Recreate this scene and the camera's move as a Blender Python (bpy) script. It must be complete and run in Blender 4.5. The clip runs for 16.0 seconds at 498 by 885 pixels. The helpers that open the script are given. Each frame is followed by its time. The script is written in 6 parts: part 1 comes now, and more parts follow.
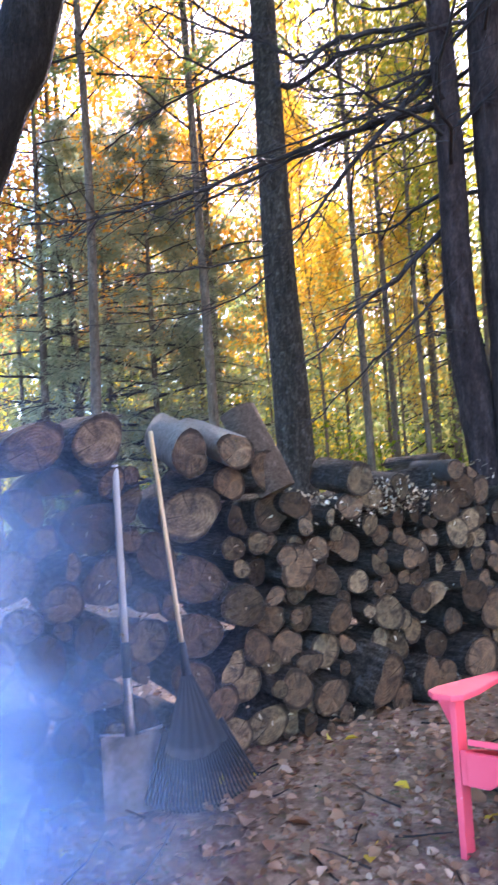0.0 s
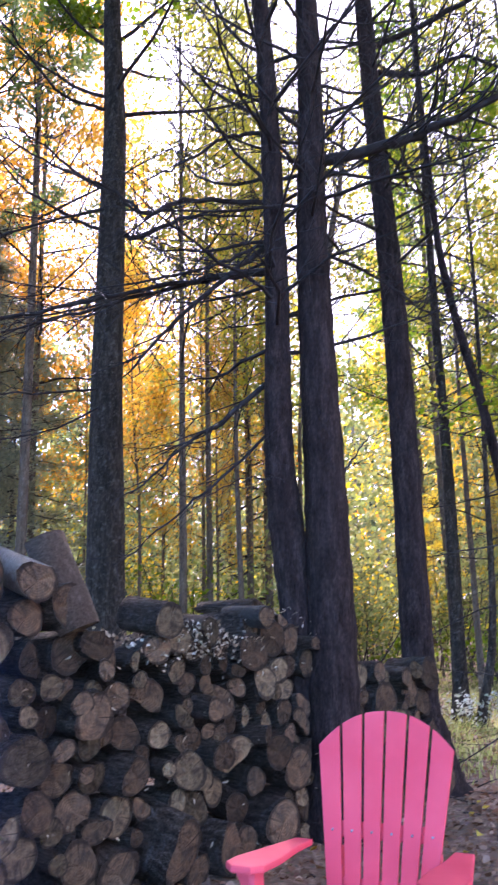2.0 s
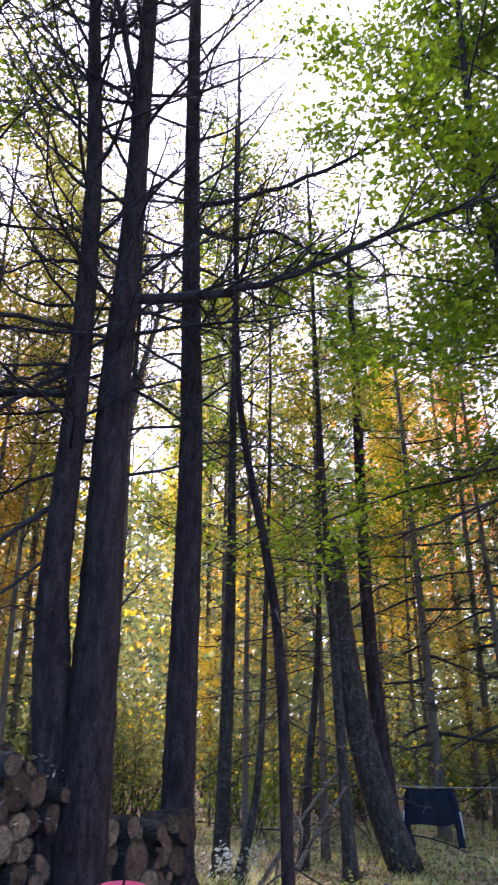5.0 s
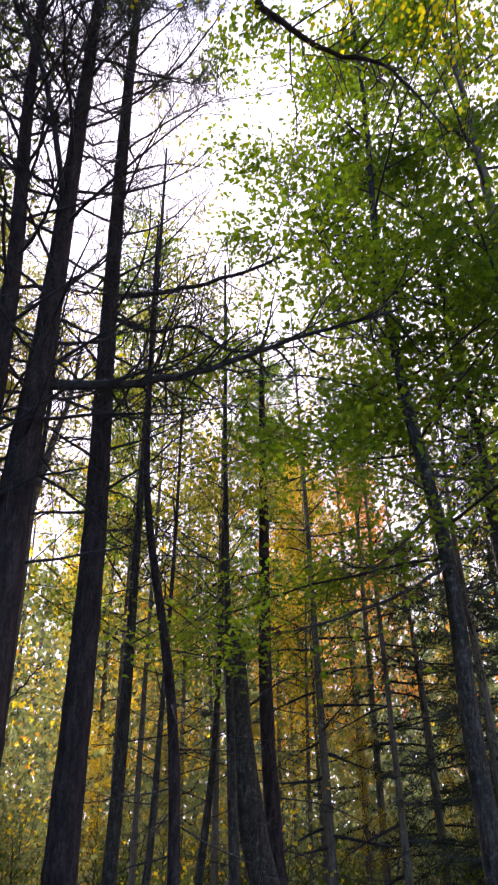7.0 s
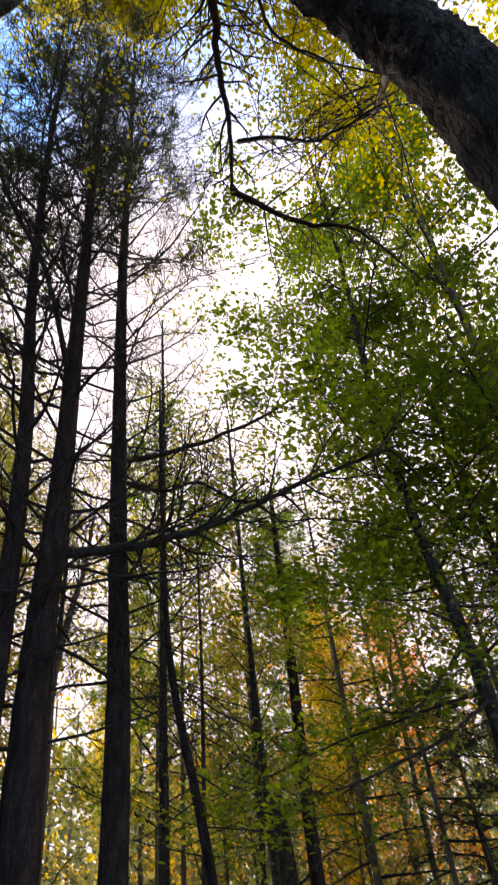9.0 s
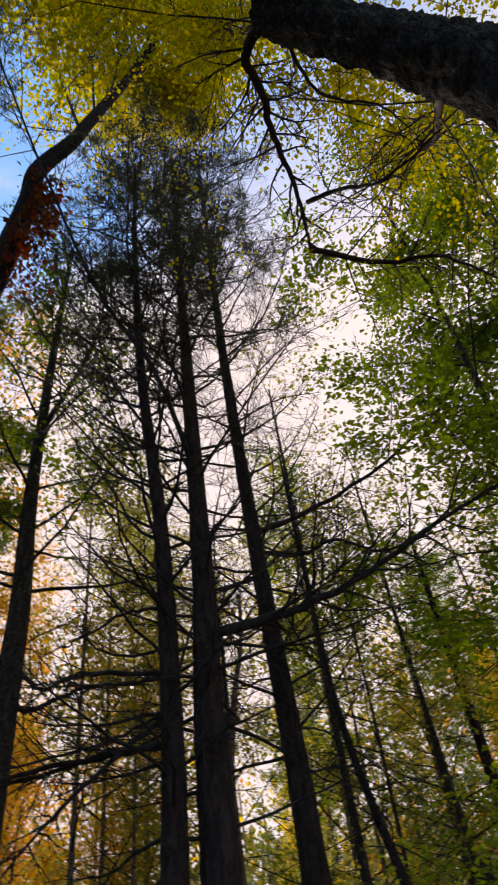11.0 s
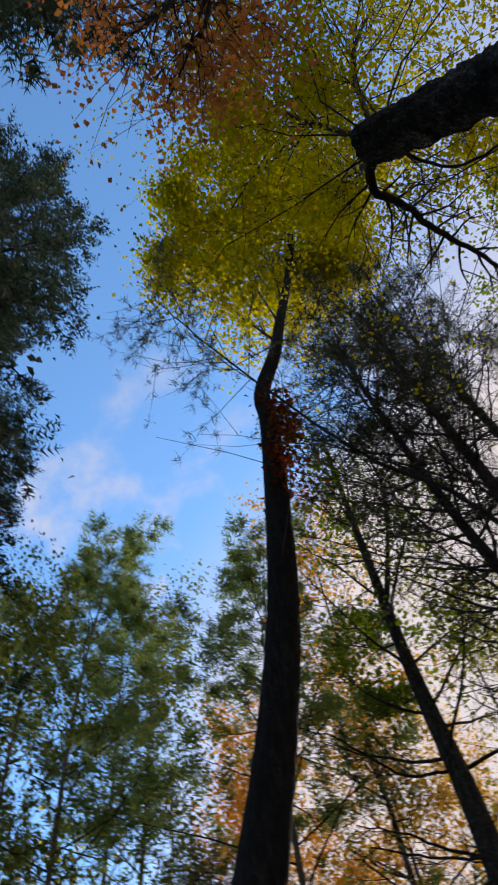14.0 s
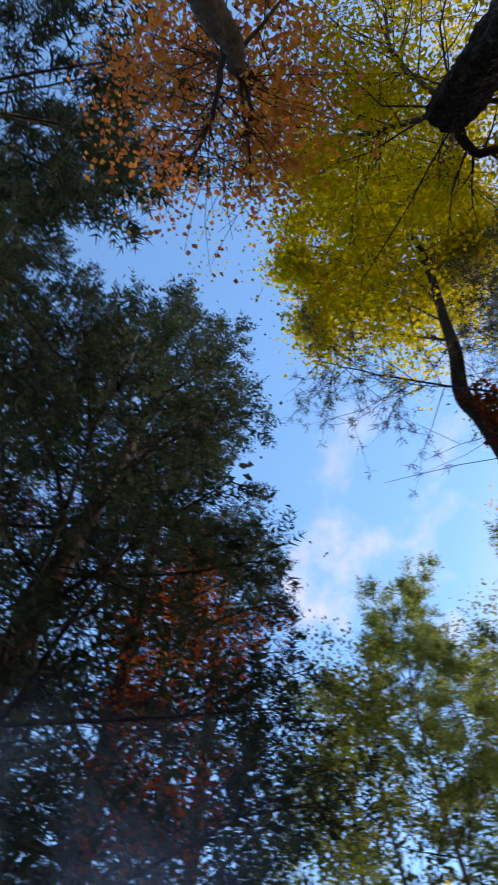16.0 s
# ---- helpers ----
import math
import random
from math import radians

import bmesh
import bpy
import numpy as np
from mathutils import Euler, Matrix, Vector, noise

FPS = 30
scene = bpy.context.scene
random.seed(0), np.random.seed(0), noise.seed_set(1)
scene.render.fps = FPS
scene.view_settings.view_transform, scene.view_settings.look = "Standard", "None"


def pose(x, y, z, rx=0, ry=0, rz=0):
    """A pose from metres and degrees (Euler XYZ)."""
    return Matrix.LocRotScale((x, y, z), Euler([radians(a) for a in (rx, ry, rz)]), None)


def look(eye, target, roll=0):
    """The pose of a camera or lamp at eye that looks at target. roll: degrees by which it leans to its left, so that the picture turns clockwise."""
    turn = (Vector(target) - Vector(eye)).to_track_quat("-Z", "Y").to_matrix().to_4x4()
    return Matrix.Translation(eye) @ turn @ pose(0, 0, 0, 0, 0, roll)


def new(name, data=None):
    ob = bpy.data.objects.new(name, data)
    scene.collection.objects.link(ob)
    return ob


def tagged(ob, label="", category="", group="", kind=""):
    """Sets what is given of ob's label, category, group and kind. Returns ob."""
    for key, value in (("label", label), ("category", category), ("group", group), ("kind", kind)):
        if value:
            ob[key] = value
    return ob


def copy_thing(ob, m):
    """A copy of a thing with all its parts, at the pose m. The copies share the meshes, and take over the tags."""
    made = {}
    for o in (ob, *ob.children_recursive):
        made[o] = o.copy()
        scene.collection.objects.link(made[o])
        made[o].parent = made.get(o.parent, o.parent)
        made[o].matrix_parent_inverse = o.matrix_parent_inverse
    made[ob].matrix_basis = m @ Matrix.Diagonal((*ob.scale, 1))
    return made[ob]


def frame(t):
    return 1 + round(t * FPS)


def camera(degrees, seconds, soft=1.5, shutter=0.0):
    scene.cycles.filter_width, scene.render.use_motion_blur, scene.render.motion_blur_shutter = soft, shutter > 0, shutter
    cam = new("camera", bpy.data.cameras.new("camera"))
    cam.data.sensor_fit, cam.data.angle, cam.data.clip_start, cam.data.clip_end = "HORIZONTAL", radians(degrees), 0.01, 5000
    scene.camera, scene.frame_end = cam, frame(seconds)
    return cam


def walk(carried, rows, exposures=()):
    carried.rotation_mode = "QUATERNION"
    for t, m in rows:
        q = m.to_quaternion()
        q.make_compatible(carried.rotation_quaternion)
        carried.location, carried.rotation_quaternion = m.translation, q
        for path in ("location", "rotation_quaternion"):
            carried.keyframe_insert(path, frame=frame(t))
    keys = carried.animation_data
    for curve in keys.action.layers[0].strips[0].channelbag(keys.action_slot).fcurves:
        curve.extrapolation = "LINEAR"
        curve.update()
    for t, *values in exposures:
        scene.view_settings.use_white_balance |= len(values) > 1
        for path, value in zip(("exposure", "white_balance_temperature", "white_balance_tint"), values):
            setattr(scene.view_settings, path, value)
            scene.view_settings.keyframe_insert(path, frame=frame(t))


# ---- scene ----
EXPO = [(0.0, 3.98, 6000, 28), (1.0, 3.74, 5650, 32), (3.0, 3.26, 5700, 38), (5.0, 2.84, 5650, 35), (8.0, 2.12, 6600, 27), (10.5, 1.45, 7500, 22),
        (12.0, 1.03, 7500, 22), (14.0, 0.97, 6900, 17), (16.0, 1.4, 7500, 20)]
# ---- camera ----
cam = camera(37.66, 16.0, soft=1.95, shutter=0.5)
walk(cam, [
    (0.0, pose(-0.000, -0.000, 1.280, 93.30, 3.62, 0.21)),
    (0.5, pose(-0.001, 0.046, 1.259, 95.97, 2.97, -3.58)),
    (1.0, pose(-0.003, 0.088, 1.242, 99.27, 2.42, -7.32)),
    (1.5, pose(-0.002, 0.115, 1.231, 102.00, 1.56, -11.23)),
    (2.0, pose(0.020, 0.117, 1.235, 104.17, 1.08, -14.40)),
    (2.5, pose(0.043, 0.104, 1.245, 105.96, 0.91, -17.19)),
    (3.0, pose(0.061, 0.094, 1.257, 107.50, 0.58, -19.87)),
    (3.5, pose(0.073, 0.084, 1.267, 109.19, 0.36, -22.63)),
    (4.0, pose(0.084, 0.074, 1.276, 110.69, 0.17, -25.13)),
    (4.5, pose(0.095, 0.070, 1.290, 112.31, 0.06, -28.04)),
    (5.0, pose(0.099, 0.066, 1.298, 113.68, 0.06, -31.06)),
    (7.5, pose(0.047, -0.057, 1.316, 123.03, 1.77, -38.90)),
    (8.0, pose(0.038, -0.077, 1.306, 126.27, 3.20, -37.98)),
    (10.5, pose(0.062, -0.062, 1.236, 137.78, 5.90, -24.30)),
    (11.0, pose(0.058, -0.038, 1.247, 138.67, 6.21, -19.43)),
    (11.5, pose(0.041, -0.004, 1.267, 140.37, 6.77, -13.91)),
    (12.0, pose(0.014, 0.027, 1.287, 143.22, 7.10, -7.99)),
    (12.5, pose(-0.013, 0.048, 1.301, 146.81, 6.94, -1.76)),
    (13.0, pose(-0.031, 0.055, 1.315, 150.16, 6.17, 4.74)),
    (13.5, pose(-0.043, 0.051, 1.325, 152.75, 5.28, 11.44)),
    (14.0, pose(-0.053, 0.044, 1.332, 154.63, 4.55, 18.60)),
    (14.5, pose(-0.062, 0.038, 1.335, 156.10, 4.06, 26.01)),
    (15.0, pose(-0.071, 0.034, 1.335, 157.36, 3.28, 33.68)),
    (15.5, pose(-0.080, 0.032, 1.332, 158.69, 1.78, 41.40)),
    (16.0, pose(-0.088, 0.026, 1.327, 160.05, -0.73, 49.19)),
], exposures=EXPO)

# ---- sky and sun ----
SUN_AZ, SUN_EL = 10.5, 33.5
SUN_DIR = Vector((math.sin(radians(SUN_AZ)) * math.cos(radians(SUN_EL)),
                  math.cos(radians(SUN_AZ)) * math.cos(radians(SUN_EL)), math.sin(radians(SUN_EL))))
sun = new("sun", bpy.data.lights.new("sun", "SUN"))
sun.data.energy, sun.data.angle, sun.data.color = 2.4, radians(3.0), (1.0, 0.92, 0.79)
sun.matrix_world = look(SUN_DIR * 60, (0, 0, 0))

world = bpy.data.worlds.new("sky")
scene.world = world
world.use_nodes = True
wn, wl = world.node_tree.nodes, world.node_tree.links
wn.clear()
w_out = wn.new("ShaderNodeOutputWorld")
w_sky = wn.new("ShaderNodeTexSky")
w_sky.sky_type, w_sky.sun_disc = "NISHITA", False
w_sky.sun_elevation, w_sky.sun_rotation = radians(SUN_EL), radians(SUN_AZ)
w_sky.air_density, w_sky.dust_density, w_sky.ozone_density = 1.0, 0.2, 4.0
w_blue = wn.new("ShaderNodeBackground")
w_blue.inputs[1].default_value = 0.15
w_white = wn.new("ShaderNodeBackground")
w_white.inputs[0].default_value = (1.0, 0.965, 1.0, 1)
w_white.inputs[1].default_value = 0.4
w_co = wn.new("ShaderNodeTexCoord")
w_dot = wn.new("ShaderNodeVectorMath")
w_dot.operation = "DOT_PRODUCT"
w_dot.inputs[1].default_value = SUN_DIR
w_haze = wn.new("ShaderNodeMapRange")
w_haze.interpolation_type = "SMOOTHSTEP"
w_haze.inputs[1].default_value, w_haze.inputs[2].default_value = 0.84, 0.98
w_noise = wn.new("ShaderNodeTexNoise")
w_noise.inputs["Scale"].default_value, w_noise.inputs["Detail"].default_value = 2.6, 7
w_noise.inputs["Roughness"].default_value = 0.56
w_cloud = wn.new("ShaderNodeMapRange")
w_cloud.interpolation_type = "SMOOTHSTEP"
w_cloud.inputs[1].default_value, w_cloud.inputs[2].default_value = 0.54, 0.66
w_sep = wn.new("ShaderNodeSeparateXYZ")
w_low = wn.new("ShaderNodeMapRange")
w_low.inputs[1].default_value, w_low.inputs[2].default_value = 0.985, 0.85
w_mul = wn.new("ShaderNodeMath")
w_mul.operation = "MULTIPLY"
w_max = wn.new("ShaderNodeMath")
w_max.operation = "MAXIMUM"
w_mix = wn.new("ShaderNodeMixShader")
wl.new(w_co.outputs["Generated"], w_dot.inputs[0])
wl.new(w_dot.outputs["Value"], w_haze.inputs[0])
wl.new(w_co.outputs["Generated"], w_noise.inputs["Vector"])
wl.new(w_co.outputs["Generated"], w_sep.inputs[0])
wl.new(w_sep.outputs[2], w_low.inputs[0])
w_east = wn.new("ShaderNodeMath")
w_east.operation = "MULTIPLY_ADD"
w_east.inputs[1].default_value = 1.0
w_west = wn.new("ShaderNodeMath")
w_west.operation = "MAXIMUM"
w_west.inputs[1].default_value = 0.0
w_side = wn.new("ShaderNodeVectorMath")
w_side.operation = "DOT_PRODUCT"
w_side.inputs[1].default_value = (0.96, 0.28, 0.0)
wl.new(w_co.outputs["Generated"], w_side.inputs[0])
wl.new(w_side.outputs["Value"], w_west.inputs[0])
wl.new(w_west.outputs[0], w_east.inputs[0])
wl.new(w_noise.outputs[0], w_east.inputs[2])
wl.new(w_east.outputs[0], w_cloud.inputs[0])
wl.new(w_cloud.outputs[0], w_mul.inputs[0])
wl.new(w_low.outputs[0], w_mul.inputs[1])
wl.new(w_mul.outputs[0], w_max.inputs[0])
wl.new(w_haze.outputs[0], w_max.inputs[1])
w_tone = wn.new("ShaderNodeMix")
w_tone.data_type, w_tone.blend_type = "RGBA", "MULTIPLY"
w_tone.inputs[0].default_value = 1.0
w_tone.inputs[7].default_value = (0.74, 1.06, 1.12, 1)
wl.new(w_sky.outputs[0], w_tone.inputs[6])
wl.new(w_tone.outputs[2], w_blue.inputs[0])
wl.new(w_max.outputs[0], w_mix.inputs[0])
wl.new(w_blue.outputs[0], w_mix.inputs[1])
wl.new(w_white.outputs[0], w_mix.inputs[2])
wl.new(w_mix.outputs[0], w_out.inputs[0])


# ---- materials ----
class Mat:
    """A node material under construction."""

    def __init__(self, name):
        self.m = bpy.data.materials.new(name)
        self.m.use_nodes = True
        self.t = self.m.node_tree
        self.b = self.t.nodes["Principled BSDF"]
        self.o = self.t.nodes["Material Output"]

    def node(self, kind, **values):
        n = self.t.nodes.new("ShaderNode" + kind)
        for k, v in values.items():
            n.inputs[k.replace("_", " ")].default_value = v
        return n

    def link(self, a, b):
        self.t.links.new(a, b)

    def coords(self, scale=(1, 1, 1), kind="Object"):
        c = self.node("TexCoord")
        m = self.node("Mapping")
        m.inputs["Scale"].default_value = scale
        self.link(c.outputs[kind], m.inputs["Vector"])
        return m.outputs[0]

    def noise(self, vec, scale, detail=4.0, rough=0.55):
        n = self.node("TexNoise", Scale=scale, Detail=detail, Roughness=rough)
        self.link(vec, n.inputs["Vector"])
        return n.outputs[0]

    def ramp(self, fac, *stops):
        r = self.node("ValToRGB")
        e = r.color_ramp.elements
        while len(e) < len(stops):
            e.new(0.5)
        for el, (p, c) in zip(e, stops):
            el.position, el.color = p, (*c, 1)
        self.link(fac, r.inputs[0])
        return r.outputs[0]

    def mix(self, fac, a, b, mode="MIX"):
        n = self.node("Mix")
        n.data_type, n.blend_type = "RGBA", mode
        for socket, v in ((n.inputs[0], fac), (n.inputs[6], a), (n.inputs[7], b)):
            if isinstance(v, (int, float)):
                socket.default_value = v
            elif isinstance(v, tuple):
                socket.default_value = (*v, 1)
            else:
                self.link(v, socket)
        return n.outputs[2]

    def bump(self, height, strength, distance):
        n = self.node("Bump", Strength=strength, Distance=distance)
        self.link(height, n.inputs["Height"])
        self.link(n.outputs[0], self.b.inputs["Normal"])

    def done(self, colour, rough=0.85, spec=0.3):
        if isinstance(colour, tuple):
            self.b.inputs["Base Color"].default_value = (*colour, 1)
        else:
            self.link(colour, self.b.inputs["Base Color"])
        self.b.inputs["Roughness"].default_value = rough
        self.b.inputs["Specular IOR Level"].default_value = spec
        return self.m


def bark_material(name, dark, mid, light, furrow=9.0, lichen=(0.22, 0.25, 0.2), lichen_at=0.64, depth=0.02, axis=2, fine=1.0, crackle=0.3):
    """Bark: long furrows, small plates parted by cracks, fine grain, lichen. axis: the way the stem runs."""
    m = Mat(name)

    def along(k, squeeze):
        s = [k, k, k]
        s[axis] *= squeeze
        return m.coords(tuple(s))

    f = m.noise(along(furrow, 0.22), 2.2, 5, 0.62)
    g = m.noise(along(furrow * 4.2 * fine, 0.5), 1.6, 4, 0.7)
    plates = m.node("TexVoronoi", Scale=3.6, Randomness=1.0)
    plates.feature = "DISTANCE_TO_EDGE"
    bent = m.node("TexNoise", Scale=3.0, Detail=3.0)
    shove = m.node("VectorMath")
    shove.operation = "MULTIPLY_ADD"
    shove.inputs[1].default_value = (0.5, 0.5, 0.5)
    way = along(furrow, 0.2)
    m.link(way, bent.inputs["Vector"])
    m.link(bent.outputs["Color"], shove.inputs[0])
    m.link(way, shove.inputs[2])
    m.link(shove.outputs[0], plates.inputs["Vector"])
    crack = m.ramp(plates.outputs["Distance"], (0.0, (crackle, crackle, crackle)), (0.2, (0, 0, 0)))
    w = m.coords()
    big = m.noise(w, 1.1 if furrow > 4.5 else 0.5, 3)
    both = m.mix(0.45, f, g)
    c = m.ramp(both, (0.36, dark), (0.5, mid), (0.66, light))
    c = m.mix(m.ramp(big, (0.4, (0, 0, 0)), (0.7, (0.4, 0.4, 0.4))), c, mid)
    c = m.mix(m.ramp(m.noise(w, 17.0 if furrow > 4.5 else 1.4, 7, 0.72), (lichen_at - 0.04, (0, 0, 0)), (lichen_at + 0.12, (0.7, 0.7, 0.7))), c, lichen)
    c = m.mix(crack, c, dark)
    height = m.mix(0.25, m.mix(0.5, f, g), m.ramp(plates.outputs["Distance"], (0.0, (0, 0, 0)), (0.2, (1, 1, 1))))
    m.bump(height, 1.0, depth)
    return m.done(c, 0.92, 0.12)


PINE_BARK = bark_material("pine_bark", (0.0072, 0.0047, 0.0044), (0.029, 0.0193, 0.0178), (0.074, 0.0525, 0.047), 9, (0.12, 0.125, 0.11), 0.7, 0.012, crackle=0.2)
MAPLE_BARK = bark_material("maple_bark", (0.01, 0.008, 0.0075), (0.034, 0.027, 0.021), (0.1, 0.083, 0.066), 8, (0.15, 0.135, 0.11), 0.57)
# Pine bark at half tone: the trunk's backlit shade is in the colour.
LEAN_BARK_SHADED = bark_material("leaning_bark_shaded", (0.004, 0.0035, 0.0035), (0.013, 0.011, 0.0105), (0.034, 0.03, 0.028), 9, (0.06, 0.062, 0.055), 0.7, 0.014, crackle=0.25)
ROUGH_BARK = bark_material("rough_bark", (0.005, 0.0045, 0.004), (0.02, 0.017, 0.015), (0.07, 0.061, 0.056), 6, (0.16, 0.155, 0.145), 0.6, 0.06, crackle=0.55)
SNAG_BARK = bark_material("snag_bark", (0.03, 0.026, 0.022), (0.1, 0.088, 0.077), (0.25, 0.225, 0.2), 8, (0.3, 0.3, 0.29), 0.64)
# Lightened for far stems: part of the haze is in the colour.
FAR_BARK = bark_material("far_bark", (0.045, 0.035, 0.026), (0.12, 0.093, 0.068), (0.21, 0.17, 0.13), 5, (0.24, 0.22, 0.18), 0.6)
BIRCH_BARK = bark_material("birch_bark", (0.13, 0.105, 0.08), (0.4, 0.345, 0.28), (0.64, 0.57, 0.48), 5, (0.09, 0.07, 0.055), 0.55)
CHUNK_BARK = bark_material("chunk_bark", (0.05, 0.033, 0.023), (0.12, 0.083, 0.06), (0.22, 0.16, 0.115), 3.5, (0.28, 0.2, 0.15), 0.6)


def plain_wood(name, a, b, scale=(6, 6, 60)):
    m = Mat(name)
    f = m.noise(m.coords(scale), 1.0, 5)
    m.bump(f, 0.4, 0.003)
    return m.done(m.ramp(f, (0.3, a), (0.7, b)), 0.85, 0.2)


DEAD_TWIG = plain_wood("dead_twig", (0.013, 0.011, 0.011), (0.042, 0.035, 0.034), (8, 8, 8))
LIVE_TWIG = plain_wood("live_twig", (0.022, 0.016, 0.013), (0.055, 0.04, 0.032), (8, 8, 8))


def leaf_material(name, *colours, glow=0.62, rough=0.65):
    """Thin leaves: each one takes its own tone, and light comes through."""
    m = Mat(name)
    g = m.node("NewGeometry")
    o = m.node("ObjectInfo")
    n = len(colours)
    c = m.ramp(g.outputs["Random Per Island"], *[((i + 0.5) / n, col) for i, col in enumerate(colours)])
    big = m.noise(m.coords(), 0.55, 3)
    c = m.mix(m.ramp(big, (0.35, (0, 0, 0)), (0.65, (0.6, 0.6, 0.6))), c, colours[0])
    hs = m.node("HueSaturation")
    mr = m.node("MapRange")
    mr.inputs[3].default_value, mr.inputs[4].default_value = 0.75, 1.2
    m.link(o.outputs["Random"], mr.inputs[0])
    m.link(mr.outputs[0], hs.inputs["Value"])
    m.link(c, hs.inputs["Color"])
    m.done(hs.outputs[0], rough, 0.12)
    tr = m.node("BsdfTranslucent")
    br = m.node("HueSaturation", Saturation=1.15, Value=1.5)
    m.link(hs.outputs[0], br.inputs["Color"])
    m.link(br.outputs[0], tr.inputs["Color"])
    mx = m.node("MixShader", Fac=glow)
    m.link(m.b.outputs[0], mx.inputs[1])
    m.link(tr.outputs[0], mx.inputs[2])
    m.link(mx.outputs[0], m.o.inputs["Surface"])
    return m.m


LEAF_GREEN = leaf_material("leaf_green", (0.085, 0.13, 0.019), (0.105, 0.15, 0.022), (0.16, 0.18, 0.026), (0.072, 0.112, 0.02), glow=0.58)
# Paled and greyed: distance haze is put into these two leaf colours.
HAZED_GREEN = leaf_material("hazed_green", (0.17, 0.2, 0.085), (0.23, 0.24, 0.1), (0.15, 0.17, 0.085), (0.31, 0.28, 0.11), glow=0.45)
HAZED_OLIVE = leaf_material("hazed_olive", (0.15, 0.175, 0.06), (0.2, 0.22, 0.08), (0.26, 0.25, 0.09), (0.125, 0.15, 0.06), (0.31, 0.26, 0.09), glow=0.36)
LEAF_COPPER = leaf_material("leaf_copper", (0.36, 0.15, 0.07), (0.42, 0.21, 0.08), (0.27, 0.09, 0.06), (0.4, 0.24, 0.08), glow=0.6)
FAR_GOLD = leaf_material("far_gold", (0.58, 0.41, 0.05), (0.6, 0.46, 0.08), (0.4, 0.4, 0.07), (0.58, 0.31, 0.05), glow=0.52)
LEAF_LIME = leaf_material("leaf_lime", (0.27, 0.255, 0.022), (0.35, 0.31, 0.025), (0.22, 0.225, 0.02), (0.45, 0.32, 0.03), glow=0.68)
LEAF_OLIVE = leaf_material("leaf_olive", (0.08, 0.1, 0.025), (0.115, 0.13, 0.03), (0.065, 0.082, 0.025), (0.16, 0.155, 0.04))
FAR_LIME = leaf_material("far_lime", (0.19, 0.19, 0.035), (0.26, 0.24, 0.045), (0.15, 0.165, 0.035), (0.34, 0.27, 0.05), glow=0.5)
LEAF_YELLOW = leaf_material("leaf_yellow", (0.46, 0.28, 0.05), (0.5, 0.34, 0.06), (0.35, 0.3, 0.06), (0.5, 0.22, 0.05), glow=0.36)
LEAF_ORANGE = leaf_material("leaf_orange", (0.5, 0.22, 0.05), (0.54, 0.29, 0.07), (0.44, 0.15, 0.045), (0.48, 0.31, 0.08), glow=0.42)
LEAF_RUSSET = leaf_material("leaf_russet", (0.46, 0.25, 0.06), (0.5, 0.33, 0.075), (0.36, 0.16, 0.05), (0.5, 0.36, 0.09), glow=0.5)
LEAF_RED = leaf_material("leaf_red", (0.12, 0.028, 0.018), (0.17, 0.048, 0.024), (0.15, 0.07, 0.028))
LEAF_UNDER = leaf_material("leaf_under", (0.1, 0.12, 0.04), (0.17, 0.17, 0.06), (0.08, 0.1, 0.035), (0.24, 0.2, 0.08))
NEEDLE = leaf_material("needle", (0.026, 0.036, 0.021), (0.036, 0.046, 0.027), (0.05, 0.06, 0.032), glow=0.3)
NEEDLE_LIGHT = leaf_material("needle_light", (0.085, 0.125, 0.045), (0.125, 0.165, 0.055), (0.17, 0.195, 0.065), glow=0.5)
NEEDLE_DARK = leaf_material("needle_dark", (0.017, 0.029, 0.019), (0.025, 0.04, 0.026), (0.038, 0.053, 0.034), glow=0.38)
# Smoke haze over the hemlocks is painted in: paler, greyer than other needles.
NEEDLE_HAZED = leaf_material("needle_hazed", (0.17, 0.19, 0.12), (0.23, 0.24, 0.15), (0.3, 0.29, 0.17), glow=0.5)
LEAF_WHITE = leaf_material("leaf_white", (0.34, 0.34, 0.28), (0.45, 0.44, 0.38), (0.2, 0.23, 0.14), glow=0.3)
GRASS = leaf_material("grass", (0.32, 0.34, 0.12), (0.42, 0.42, 0.18), (0.22, 0.27, 0.09), (0.5, 0.45, 0.23), glow=0.4)
LITTER = leaf_material("litter", (0.26, 0.145, 0.085), (0.45, 0.28, 0.17), (0.09, 0.05, 0.032), (0.66, 0.47, 0.34), (0.36, 0.18, 0.11), (0.14, 0.082, 0.05),
                       glow=0.15, rough=0.75)
BARK_CHIPS = leaf_material("bark_chips", (0.2, 0.15, 0.1), (0.42, 0.34, 0.24), (0.1, 0.075, 0.05), (0.55, 0.47, 0.35), glow=0.1, rough=0.85)
LITTER_YELLOW = leaf_material("litter_yellow", (0.6, 0.42, 0.05), (0.55, 0.34, 0.06), (0.6, 0.5, 0.12), glow=0.2, rough=0.65)


